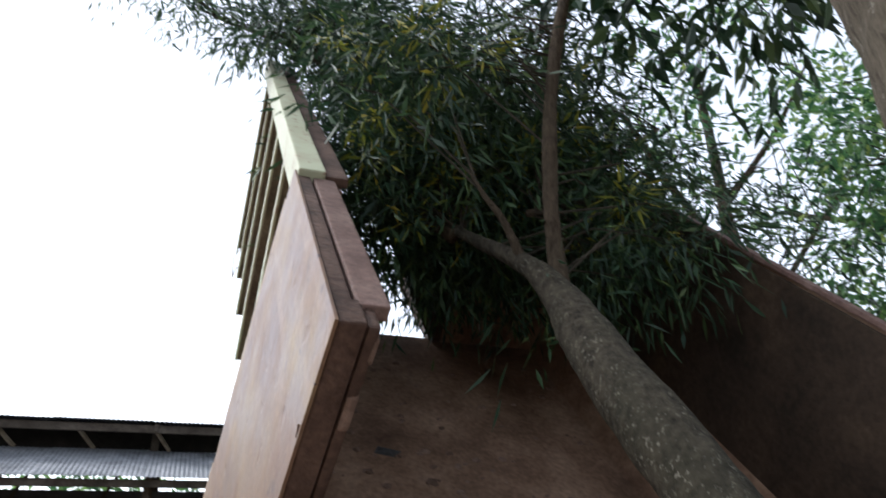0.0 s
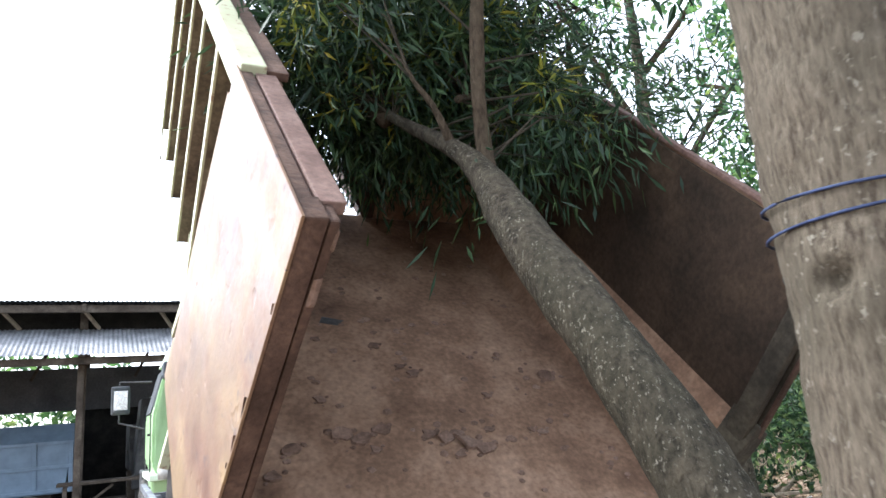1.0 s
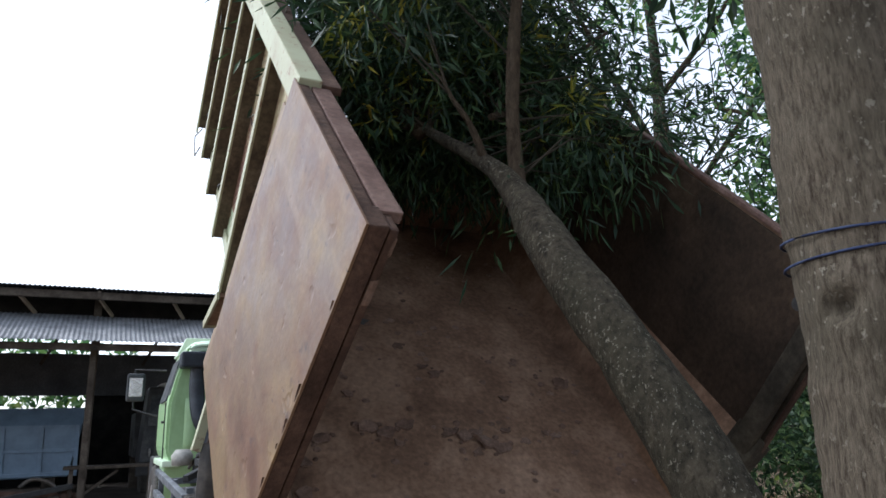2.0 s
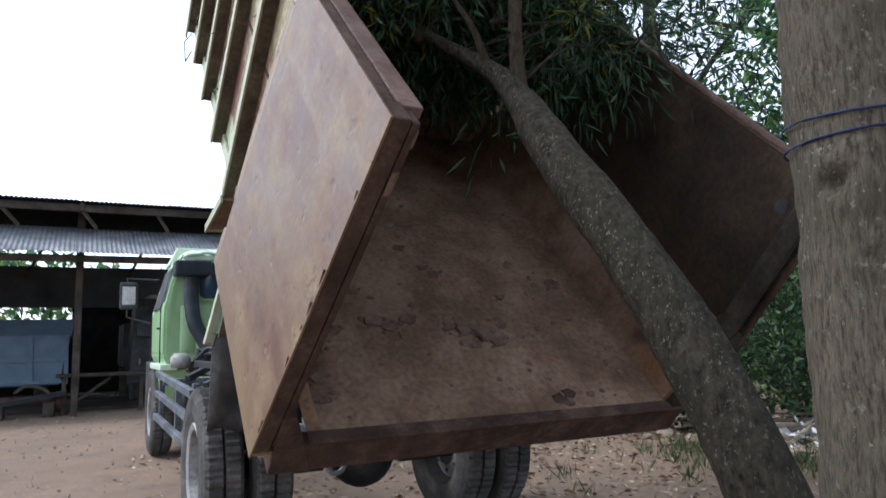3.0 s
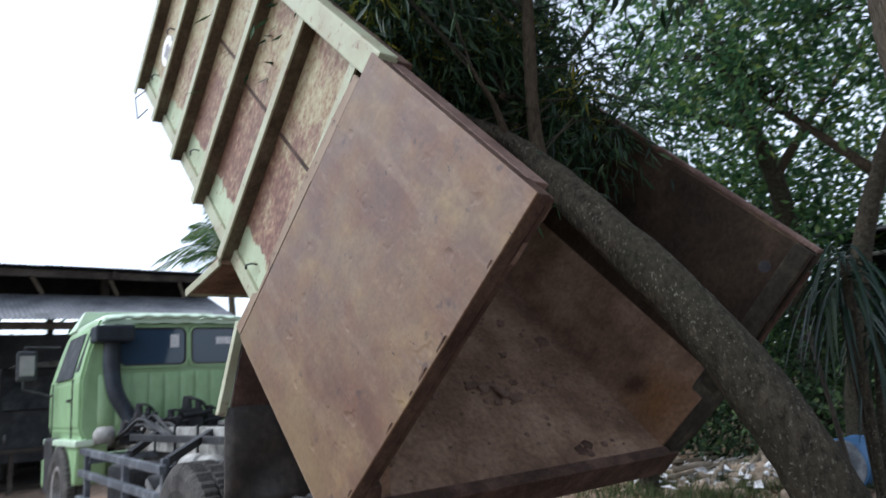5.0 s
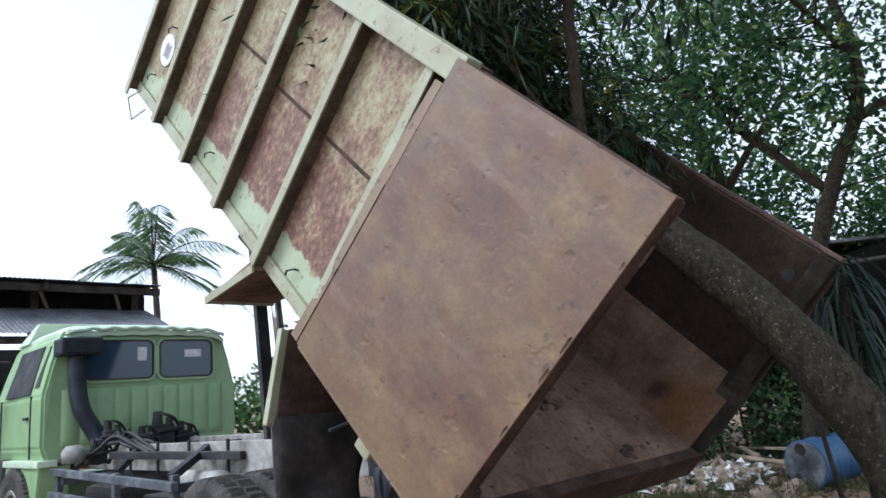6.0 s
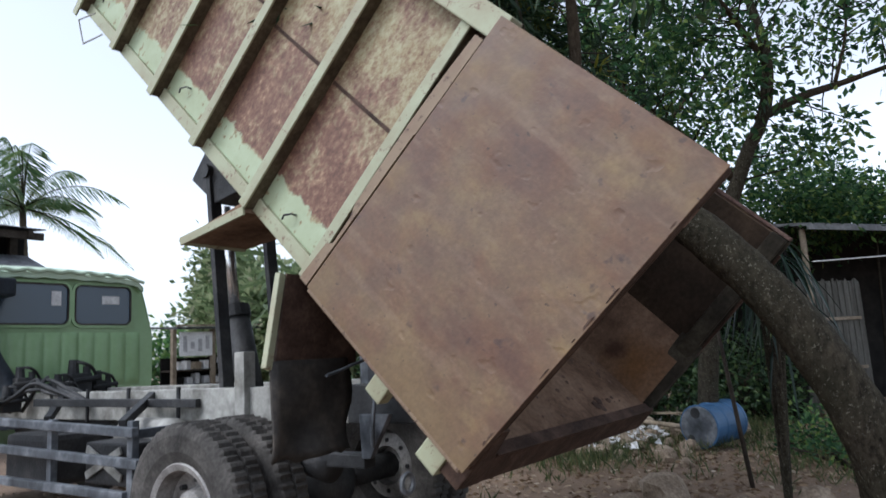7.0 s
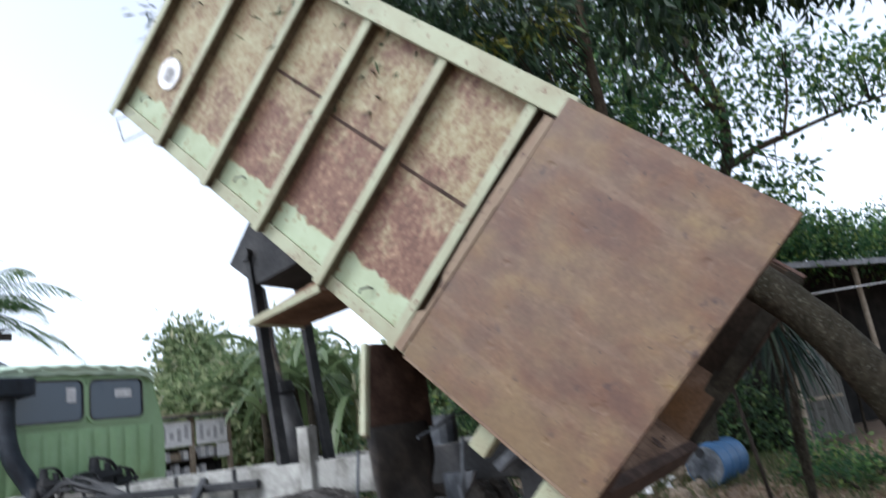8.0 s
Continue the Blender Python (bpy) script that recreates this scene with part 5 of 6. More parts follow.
tree("background_tree", "leaning tree with light green leaves", (8.8, 2.6, 0),
     [[(8.9, 2.6, -0.1, 0.22), (8.7, 2.5, 1.6, 0.18), (8.4, 2.35, 3.4, 0.16), (8.1, 2.3, 4.3, 0.14), (7.5, 2.4, 5.7, 0.10), (7.3, 2.6, 7.2, 0.06)],
      [(8.1, 2.3, 4.2, 0.08), (8.4, 1.6, 5.2, 0.05), (8.6, 0.9, 6.0, 0.03)],
      [(7.8, 2.35, 5.0, 0.07), (7.3, 3.4, 5.6, 0.05), (6.8, 4.4, 6.2, 0.03)],
      [(8.5, 2.4, 3.0, 0.06), (7.9, 3.4, 3.7, 0.04), (7.2, 4.2, 4.2, 0.02)]],
     [((7.6, 3.2, 5.2), (1.5, 1.5, 1.2)), ((7.4, 2.6, 7.2), (1.8, 1.8, 1.2), 0.4), ((6.9, 4.3, 4.2), (1.3, 1.3, 0.9)), ((8.5, 1.0, 5.8), (1.2, 1.2, 0.9)), ((6.6, 3.8, 3.1), (1.1, 1.2, 0.7)), ((8.2, 2.6, 3.6), (1.0, 1.2, 0.7))],
     165, 40, 0.20, 0.155, 0.078, 0.35, LEAF_LIGHT, BARK_GREEN, 32, 10, 0.008)
tree("background_tree", "tall tree with gaps of sky in its crown", (6.8, 6.2, 0),
     [[(6.8, 6.3, -0.1, 0.22), (6.7, 6.0, 2.0, 0.18), (6.4, 5.5, 4.2, 0.14), (6.2, 5.0, 6.4, 0.10), (5.8, 4.6, 8.6, 0.05)],
      [(6.4, 5.6, 4.0, 0.08), (7.2, 4.8, 5.6, 0.05), (7.8, 4.0, 6.8, 0.03)],
      [(6.3, 5.2, 5.6, 0.07), (5.2, 5.0, 6.8, 0.05), (4.2, 4.6, 7.6, 0.03)],
      [(6.2, 5.0, 6.5, 0.06), (6.8, 4.2, 7.6, 0.04), (7.0, 3.6, 8.4, 0.02)]],
     [((6.4, 4.8, 7.4), (2.0, 1.7, 1.5)), ((7.4, 4.2, 6.2), (1.4, 1.3, 1.0)), ((4.6, 4.7, 7.6), (1.4, 1.3, 1.0)), ((5.6, 4.5, 9.0), (1.8, 1.5, 1.0)), ((6.2, 5.2, 4.8), (1.4, 1.2, 0.9))],
     85, 26, 0.2, 0.17, 0.075, 0.4, LEAF_BROAD, BARK_GREEN, 33, 10, 0.008)
tree("background_tree", "dense dark tree behind the bed", (4.4, 2.6, 0),
     [[(4.4, 2.6, -0.1, 0.11), (4.2, 2.6, 1.8, 0.09), (3.6, 2.5, 3.4, 0.075), (2.8, 2.6, 5.0, 0.05)],
      [(3.9, 2.55, 2.6, 0.05), (3.8, 2.5, 4.0, 0.04), (3.8, 2.6, 5.0, 0.02)],
      [(3.5, 2.5, 3.6, 0.05), (2.0, 2.6, 4.6, 0.035), (1.2, 2.8, 5.4, 0.02)]],
     [((2.2, 2.8, 4.9), (1.3, 1.1, 0.9), 0.7), ((3.4, 2.6, 4.6), (1.1, 1.1, 0.9), 0.3), ((2.9, 2.2, 3.5), (0.9, 0.9, 0.6), 0.7), ((1.3, 2.9, 5.6), (1.1, 1.0, 0.6)), ((4.0, 1.7, 4.0), (0.9, 0.9, 0.6), 0.6)],
     100, 38, 0.2, 0.17, 0.03, 0.7, LEAF_ACACIA, BARK_GREEN, 34, 10, 0.007)


def bush(label, loc, blobs, sprays, per, spread, length, width, leaf, seed, stems=7):
    rng = np.random.default_rng(seed)
    t = thing("bush", loc, label, "bush")
    c = in_blobs(blobs, sprays, rng, 0.2)
    c[:, 2] = np.maximum(c[:, 2], 0.12)
    limbs = []
    bm = bmesh.new()
    for k in range(stems):
        b, _ = blobs[k % len(blobs)]
        limb = [(b[0] + rng.normal() * 0.15, b[1] + rng.normal() * 0.15, -0.05, 0.03), (b[0] + rng.normal() * 0.3, b[1] + rng.normal() * 0.3, b[2], 0.018)]
        limbs.append(limb)
        path = smooth_path(limb, 5)
        tube([p[:3] for p in path], [float(p[3]) for p in path], 5, bm)
    twigs(bm, [smooth_path(limb, 5) for limb in limbs], c[::2], rng, 0.005)
    tagged(part("stem_growth", bm, TWIG, t), kind="stuff")
    leaves("foliage", c, per, spread, length, width, 0.2, leaf, t, seed + 1)


bush("green undergrowth beside the truck", (6.3, 3.6, 0), [((5.6, 4.2, 0.9), (0.9, 0.9, 0.9)), ((6.6, 3.0, 0.8), (0.8, 0.8, 0.8)), ((7.4, 3.6, 1.4), (0.9, 0.9, 1.1)), ((4.8, 5.2, 0.8), (0.9, 0.9, 0.8))], 330, 26, 0.16, 0.12, 0.055, LEAF_DEEP, 41)
bush("leafy green undergrowth behind the rubble", (8.6, 0.8, 0), [((8.6, 0.9, 0.7), (0.9, 1.0, 0.7)), ((9.0, 2.0, 1.4), (1.0, 1.0, 1.2)), ((7.8, 1.8, 0.5), (0.8, 0.8, 0.5))], 260, 26, 0.16, 0.12, 0.06, LEAF_DEEP, 42)
bush("tall green thicket behind the yard", (10.2, 4.2, 0), [((9.6, 3.4, 2.2), (1.2, 1.3, 1.6)), ((11.2, 5.2, 2.4), (1.4, 1.5, 1.8)), ((10.6, 2.2, 1.8), (1.0, 1.2, 1.4)), ((9.0, 5.4, 1.6), (1.2, 1.2, 1.3)), ((12.5, 3.6, 3.2), (1.5, 1.5, 1.6)), ((10.4, 1.7, 4.1), (1.4, 1.5, 1.5)), ((9.9, 3.3, 4.2), (1.4, 1.5, 1.3)), ((11.2, 0.1, 4.0), (1.3, 1.4, 1.2)), ((11.0, 4.8, 4.6), (1.5, 1.5, 1.2))], 560, 40, 0.24, 0.16, 0.075, LEAF_BROAD, 47)
bush("creeper growing over the hut roof", (9.9, -1.6, 3.0), [((9.6, -0.1, 3.5), (0.9, 0.9, 0.4)), ((11.0, -1.0, 3.6), (1.1, 0.9, 0.45)), ((12.6, -2.2, 3.6), (1.1, 0.9, 0.45))], 330, 30, 0.16, 0.11, 0.06, LEAF_BROAD, 43, 3)
bush("low weeds in the yard", (5.6, -0.5, 0), [((5.6, -0.5, 0.18), (0.7, 0.5, 0.2)), ((4.7, -0.9, 0.15), (0.6, 0.4, 0.16))], 60, 20, 0.1, 0.08, 0.04, LEAF_BROAD, 44)
for k, (x, y, z, r) in enumerate(((11.3, 16.4, 2.0, 1.7), (13.0, 18.5, 2.8, 1.8), (11.0, 14.0, 2.2, 1.8), (14.5, 15.5, 2.8, 2.4), (13.6, 19.8, 3.6, 1.2), (15.5, 11.0, 2.2, 2.0))):
    bush("rounded green tree at the yard's edge", (x, y, 0), [((x, y, z), (r * 0.8, r * 0.8, z * 0.72)), ((x + 0.7, y - 0.5, z * 0.6), (r * 0.7, r * 0.7, z * 0.5)), ((x - 0.6, y + 0.3, z * 1.35), (r * 0.45, r * 0.45, z * 0.45))], 260, 30, 0.34, 0.34, 0.15, LEAF_DRY, 60 + k, 6)


def arched_leaf(verts, faces, base, direction, length, width, rise, fall, segments=8, tilt=0.0):
    """A long strap leaf that rises and droops, with a keeled blade."""
    d = Vector(direction).normalized()
    s = d.cross(Vector((0, 0, 1))).normalized()
    start = len(verts)
    for i in range(segments + 1):
        q = i / segments
        p = Vector(base) + d * (length * q) + Vector((0, 0, rise * q - fall * q * q))
        w = width * (0.35 + 1.3 * q) * (1 - q) ** 0.6 if q < 1 else 0.001
        verts += [tuple(p + s * w / 2 + Vector((0, 0, 0.12 * w + tilt * w))), tuple(p - Vector((0, 0, 0.12 * w))), tuple(p - s * w / 2 + Vector((0, 0, 0.12 * w - tilt * w)))]
    for i in range(segments):
        a = start + 3 * i
        faces += [(a, a + 1, a + 4, a + 3), (a + 1, a + 2, a + 5, a + 4)]


def dracaena(loc, height, n, seed):
    rng = np.random.default_rng(seed)
    t = thing("dracaena", loc, "dark strap-leaved plant with drooping blades on thin stems", "plant")
    for k in range(3):
        a = rng.uniform(-0.25, 0.25, 2)
        part("stem", tube(smooth_path([(*loc[:2], -0.03), (loc[0] + a[0] * 0.5, loc[1] + a[1] * 0.5, height * 0.5), (loc[0] + a[0], loc[1] + a[1], height * (0.8 + 0.1 * k))], 6), 0.03, 8), BARK_GREEN, t, smooth=True)
        v, f = [], []
        for i in range(n // 3):
            b = rng.uniform(0, 6.28)
            q = rng.uniform(0, 1)
            arched_leaf(v, f, (loc[0] + a[0] + rng.normal() * 0.04, loc[1] + a[1] + rng.normal() * 0.04, height * (0.72 + 0.1 * k) + 0.25 * q), (math.cos(b), math.sin(b), 0), rng.uniform(0.3, 0.52), rng.uniform(0.028, 0.045), rng.uniform(0.1, 0.55), rng.uniform(0.55, 1.05))
        raw("leaf_rosette", v, f, LEAF_STRAP, t)


dracaena((2.55, -0.55, 0), 2.0, 108, 51)
pole = thing("bamboo_pole", (3.22, -0.1, 0), "thin grey bamboo pole stuck in the ground", "pole")
part("cane", tube([(3.26, -0.15, -0.05), (3.22, -0.08, 0.7), (3.15, 0.0, 1.6)], [0.022, 0.02, 0.016], 8), WOOD_DARK, pole, smooth=True)


def palm(loc, height, n, reach, seed, label):
    rng = np.random.default_rng(seed)
    t = thing("coconut_palm", loc, label, "palm")
    x, y, _ = loc
    path = smooth_path([(x, y, -0.1), (x + 0.3, y, height * 0.5), (x + 0.1, y, height)], 10)
    part("trunk", tube(path, [0.2 - 0.08 * i / 20 for i in range(len(path))], 10), BARK_OLD, t, smooth=True)
    for i in range(n):
        b = 2 * math.pi * i / n + rng.uniform(-0.2, 0.2)
        up = (0.0, 0.5, 1.0, 1.6, 2.2)[i % 5] + rng.uniform(-0.2, 0.2)
        d = Vector((math.cos(b), math.sin(b), 0))
        s = Vector((-d.y, d.x, 0))
        L = reach * rng.uniform(0.8, 1.1) * (0.75 if up > 0.9 else 1)
        rib, v, f = [], [], []
        for k in range(15):
            q = k / 14
            rib.append(Vector((x + 0.1, y, height)) + d * L * q * (1 - 0.35 * max(0, up - 0.4)) + Vector((0, 0, L * (up * q - (0.50 + 0.38 * up) * q * q))))
        for k in range(2, 42):
            q = k / 42
            j = min(13, int(q * 14))
            p = rib[j].lerp(rib[j + 1], q * 14 - j)
            ll = reach * 0.24 * math.sin(math.pi * (0.12 + 0.85 * q)) * rng.uniform(0.85, 1.1)
            for sg in (-1, 1):
                w = (s * sg * 0.8 + d * 0.5 + Vector((0, 0, -0.55 + rng.uniform(-0.15, 0.15)))).normalized()
                c = len(v)
                e = d * 0.016
                v += [tuple(p - e), tuple(p + e), tuple(p + w * ll * 0.6 + e * 0.9), tuple(p + w * ll + Vector((0, 0, -0.1 * ll))), tuple(p + w * ll * 0.6 - e * 0.9)]
                f += [(c, c + 1, c + 2, c + 3, c + 4)]
        fr = part("frond", tube(rib, [0.035 * (1 - 0.85 * k / 14) for k in range(15)], 5), TWIG, t)
        raw("leaf_blade", v, f, LEAF_PALM, fr)


palm((9.0, 27.0, 0), 7.9, 19, 4.4, 71, "tall coconut palm with ragged fronds behind the shed")
palm((11.5, 12.6, 0), 2.6, 13, 2.2, 72, "young palm with arching fronds")


def banana(loc, height, seed, n=8):
    rng = np.random.default_rng(seed)
    t = thing("banana_plant", loc, "banana plant with torn pale green leaves", "plant")
    x, y, _ = loc
    part("stem", tube([(x, y, -0.05), (x + 0.05, y, height * 0.4), (x, y + 0.05, height * 0.65)], [0.13, 0.10, 0.06], 10), LEAF_BANANA if seed % 2 else TWIG, t, smooth=True)
    for i in range(n):
        b = 2 * math.pi * i / n + rng.uniform(-0.3, 0.3)
        v, f = [], []
        arched_leaf(v, f, (x, y, height * rng.uniform(0.5, 0.65)), (math.cos(b), math.sin(b), 0), height * rng.uniform(0.35, 0.5), 0.36, height * rng.uniform(0.3, 0.75), height * rng.uniform(0.3, 0.9), 10, rng.uniform(-0.3, 0.3))
        raw("leaf", v, f, LEAF_BANANA, t)


for k, (x, y, h) in enumerate(((8.6, 10.2, 4.4), (9.3, 9.3, 4.2), (9.0, 11.0, 4.8), (10.0, 9.9, 4.4), (8.3, 11.4, 3.8), (10.6, 8.7, 4.2), (9.6, 11.8, 5.0), (10.9, 10.6, 4.6))):
    banana((x, y, 0), h, 80 + k)

# far woods that close the view
rng = np.random.default_rng(91)
cs, ls = [], []
for x0, y0, x1, y1, hgt in ((-34, 28, 4, 29, 6.5), (9, 34, 30, 26, 4.5), (30, 26, 34, 6, 5.0), (26, 6, 24, -14, 6.0), (-36, 30, -40, 8, 6.0)):
    L = math.hypot(x1 - x0, y1 - y0)
    for k in range(int(L * 11)):
        q = rng.uniform()
        top = hgt * (0.65 + 0.5 * noise.noise(Vector((q * L * 0.22, x0, y0))))
        cs.append((x0 + (x1 - x0) * q + rng.normal() * 0.8, y0 + (y1 - y0) * q + rng.normal() * 1.2, top * rng.uniform(0, 1) ** 0.7))
# the light leaf tone paints in the bright haze of distance
far = leaves("far_woods", np.array(cs), 26, 0.55, 0.5, 0.24, 0.2, LEAF_LIGHT, None, 92)
tagged(far, "green tree line beyond the yard", "woods", kind="stuff")

# ---- open shed with tin roofs ----
shed = thing("open_shed", (-4.5, 15.5, 0), "long open shed with two tin roofs on dark posts", "shed")


def corrugated(x0, x1, ya, za, yb, zb, material, name, pitch=0.09, depth=0.012):
    n = int((x1 - x0) / pitch * 4)
    v, f = [], []
    for i in range(n + 1):
        x = x0 + (x1 - x0) * i / n
        h = depth * math.sin(2 * math.pi * (x - x0) / pitch)
        v += [(x, ya, za + h), (x, yb, zb + h), (x, ya, za + h - 0.012), (x, yb, zb + h - 0.012)]
    for i in range(n):
        a = 4 * i
        f += [(a, a + 4, a + 5, a + 1), (a + 2, a + 3, a + 7, a + 6), (a, a + 2, a + 6, a + 4), (a + 1, a + 5, a + 7, a + 3)]
    return raw(name, v, f, material, shed)


for k in range(9):
    x = -13.0 + 1.84 * k
    corrugated(x, x + 1.86, 12.4, 3.18 + 0.008 * (k % 2), 14.3, 3.93 + 0.01 * (k % 3), TIN, "roof_sheet")
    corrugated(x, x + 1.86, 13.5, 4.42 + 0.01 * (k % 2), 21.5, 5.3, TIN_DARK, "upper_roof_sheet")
part("fascia_beam", box((-13, 13.62, 4.20), (3.6, 13.70, 4.36), 0.01), WOOD_DARK, shed)
part("eave_beam", box((-13, 12.55, 3.0), (3.4, 12.65, 3.14), 0.01), WOOD_DARK, shed)
part("lower_ridge_beam", box((-13, 14.2, 3.72), (3.5, 14.3, 3.86), 0.01), WOOD_DARK, shed)
for x in (-12.6, -9.2, -6.0, -1.85, 1.2, 3.3):
    part("post", box((x - 0.06, 12.9, -0.05), (x + 0.06, 13.02, 3.25), 0.01), WOOD_DARK, shed)
    part("tall_post", box((x - 0.08, 14.3, -0.05), (x + 0.08, 14.46, 4.5), 0.01), WOOD_DARK, shed)
    part("back_post", box((x - 0.08, 20.8, -0.05), (x + 0.08, 20.96, 5.2), 0.01), WOOD_DARK, shed)
    part("rafter", beam((x, 13.55, 4.30), (x, 21.3, 5.16), 0.08, 0.14), WOOD_DARK, shed)
for k in range(11):
    x = -12.4 + 1.5 * k
    part("roof_strut", beam((x, 13.7, 4.32), (x + 0.35, 14.3, 3.95), 0.05, 0.07), WOOD_PALE, shed)
part("upper_boarding", box((-13, 14.5, 3.85), (3.6, 14.54, 4.55), 0.0), SHADED_BOARDS, shed, "dark boarding under the upper roof")
# unseen left end wall, added to keep light out of the shed
part("unseen_boarding", box((-13.1, 12.5, -0.05), (-13.0, 21.0, 4.6), 0.0), WOOD_DARK, shed)
part("back_band", box((-13, 19.6, 2.46), (4.0, 19.66, 3.62), 0.0), TIN_DARK, shed, "dark sheet band at the back")
part("back_wall", box((-13, 20.4, -0.05), (4.0, 20.5, 1.78), 0.0), SHADED_BOARDS, shed, "low dark back wall")
# dark sheet added to make the bay behind look deep in shade
part("dark_bay_sheet", box((-2.0, 20.2, -0.05), (4.0, 20.3, 2.9), 0.0), SHADED_BOARDS, shed, "dark sheet added for the shade of this bay")
part("unseen_boarding", box((-13, 20.2, -0.05), (-5.6, 20.3, 2.2), 0.0), WOOD_DARK, shed)
part("tie_beam", box((-13, 19.4, 4.2), (4.0, 19.5, 4.5), 0.0), WOOD_DARK, shed)
for x in (-11, -8.6, -5.4, -3.2, -0.6):
    part("brace", beam((x, 19.5, 3.3), (x + 0.5, 19.5, 4.3), 0.08, 0.08), WOOD_DARK, shed)
for k, (x, y, z, a, b, c) in enumerate(((-0.8, 17.6, 0, 0.9, 0.5, 1.5), (0.6, 17.9, 0, 0.8, 0.6, 1.9), (2.2, 17.2, 0, 0.9, 0.6, 1.4), (-6.6, 18.0, 0, 1.2, 0.6, 1.5), (-9.0, 18.2, 0, 1.4, 0.6, 1.2))):
    cr = thing("storage_crate", (x, y, 0), "dark wooden crate stacked in the shed", "crate", "crates in the shed")
    bm = box((x, y, 0), (x + a, y + b, c), 0.02)
    part("crate_body", bm, WOOD_DARK, cr)
    for q in range(3):
        part("batten", box((x - 0.015, y - 0.03, c * (0.2 + 0.3 * q)), (x + a + 0.015, y - 0.002, c * (0.2 + 0.3 * q) + 0.08), 0.005), WOOD_DARK, cr)

# dark slab over the earth; its colour holds the shade under the roofs
dim_floor = raw("shed_floor", [(-13, 14.2, 0.035), (3.8, 14.2, 0.035), (3.8, 20.4, 0.035), (-13, 20.4, 0.035), (-13, 14.2, -0.1), (3.8, 14.2, -0.1), (3.8, 20.4, -0.1), (-13, 20.4, -0.1)], [(0, 1, 2, 3), (4, 5, 1, 0), (5, 6, 2, 1), (6, 7, 3, 2), (7, 4, 0, 3)], SHADED_SOIL, None, "earth floor of the shed, darkened for its shade")
tagged(dim_floor, category="floor", kind="structure")

# blue tipper body resting in the shed
blue = thing("blue_tipper_body", (-3.45, 17.6, 0), "dull blue steel tipper body on timber blocks", "tipper body")
part("tub", hexa([(-4.45, 17.0, 0.42), (-2.4, 17.0, 0.42), (-2.4, 19.0, 0.42), (-4.45, 19.0, 0.42), (-4.66, 16.95, 1.62), (-2.2, 16.95, 1.62), (-2.2, 19.0, 1.62), (-4.66, 19.0, 1.62)], 0.02), BLUE_BODY, blue, "blue ribbed tub")
part("flare", hexa([(-4.66, 16.93, 1.62), (-2.18, 16.93, 1.62), (-2.18, 19.0, 1.62), (-4.66, 19.0, 1.62), (-4.40, 17.35, 2.05), (-2.12, 17.35, 2.05), (-2.12, 19.0, 2.05), (-4.40, 19.0, 2.05)], 0.02), BLUE_BODY, blue)
for x in (-4.62, -3.85, -3.05, -2.28):
    part("stiffener", hexa([(x * 0.985 - 0.06, 16.94, 0.44), (x * 0.985 + 0.04, 16.94, 0.44), (x * 0.985 + 0.04, 17.02, 0.44), (x * 0.985 - 0.06, 17.02, 0.44), (x - 0.05, 16.89, 1.62), (x + 0.05, 16.89, 1.62), (x + 0.05, 16.97, 1.62), (x - 0.05, 16.97, 1.62)], 0.008), BLUE_BODY, blue)
for z in (0.46, 1.0, 1.56):
    part("stiffener", box((-4.62, 16.90, z), (-2.24, 16.97, z + 0.08), 0.008), BLUE_BODY, blue)
for x in (-4.2, -2.8):
    part("timber_block", box((x - 0.15, 17.1, -0.03), (x + 0.15, 18.8, 0.42), 0.02), WOOD_DARK, blue)

blue.location.x += 0.2

# dark truck parked in the shed
dark = thing("parked_truck", (0.4, 16.0, 0), "dark old truck parked nose-out in the shed", "truck")
part("cab", hexa([(-0.75, 15.0, 0.7), (1.4, 15.0, 0.7), (1.4, 16.6, 0.7), (-0.75, 16.6, 0.7), (-0.62, 15.25, 2.45), (1.27, 15.25, 2.45), (1.27, 16.5, 2.45), (-0.62, 16.5, 2.45)], 0.06), BLACK_STEEL, dark, "dark cab")
part("windscreen", hexa([(-0.6, 15.03, 1.55), (1.25, 15.03, 1.55), (1.25, 15.1, 1.55), (-0.6, 15.1, 1.55), (-0.55, 15.19, 2.25), (1.2, 15.19, 2.25), (1.2, 15.26, 2.25), (-0.55, 15.26, 2.25)]), DARK_IN, dark)
part("bumper", box((-0.8, 14.85, 0.45), (1.45, 15.05, 0.75), 0.03), BLACK_STEEL, dark)
for x in (-0.55, 0.95):
    part("headlamp", lathe([(0.0, 0.0), (0.09, 0.0), (0.1, 0.03), (0.0, 0.05)], 14, (x, 15.0, 0.95)), RIM, dark)
    part("wheel", lathe([(0.0, -0.12), (0.4, -0.12), (0.48, -0.08), (0.48, 0.08), (0.4, 0.12), (0.0, 0.12)], 24, (x + (0 if x < 0 else 0.3), 15.9, 0.47)), TYRE, dark)
part("load_frame", box((-0.8, 16.7, 0.8), (1.45, 19.0, 1.9), 0.03), BLACK_STEEL, dark)
part("roof_rag", hexa([(-0.5, 15.4, 2.42), (0.9, 15.4, 2.42), (0.9, 16.1, 2.42), (-0.5, 16.1, 2.42), (-0.3, 15.5, 2.56), (0.5, 15.5, 2.60), (0.5, 16.0, 2.6), (-0.3, 16.0, 2.56)], 0.05), CHASSIS, dark, "crumpled grey sheet")
bench = thing("work_bench", (-0.6, 13.6, 0), "rough dark wooden work bench", "bench")
part("bench_top", box((-2.2, 13.3, 0.72), (0.8, 13.9, 0.78), 0.01), WOOD_DARK, bench)
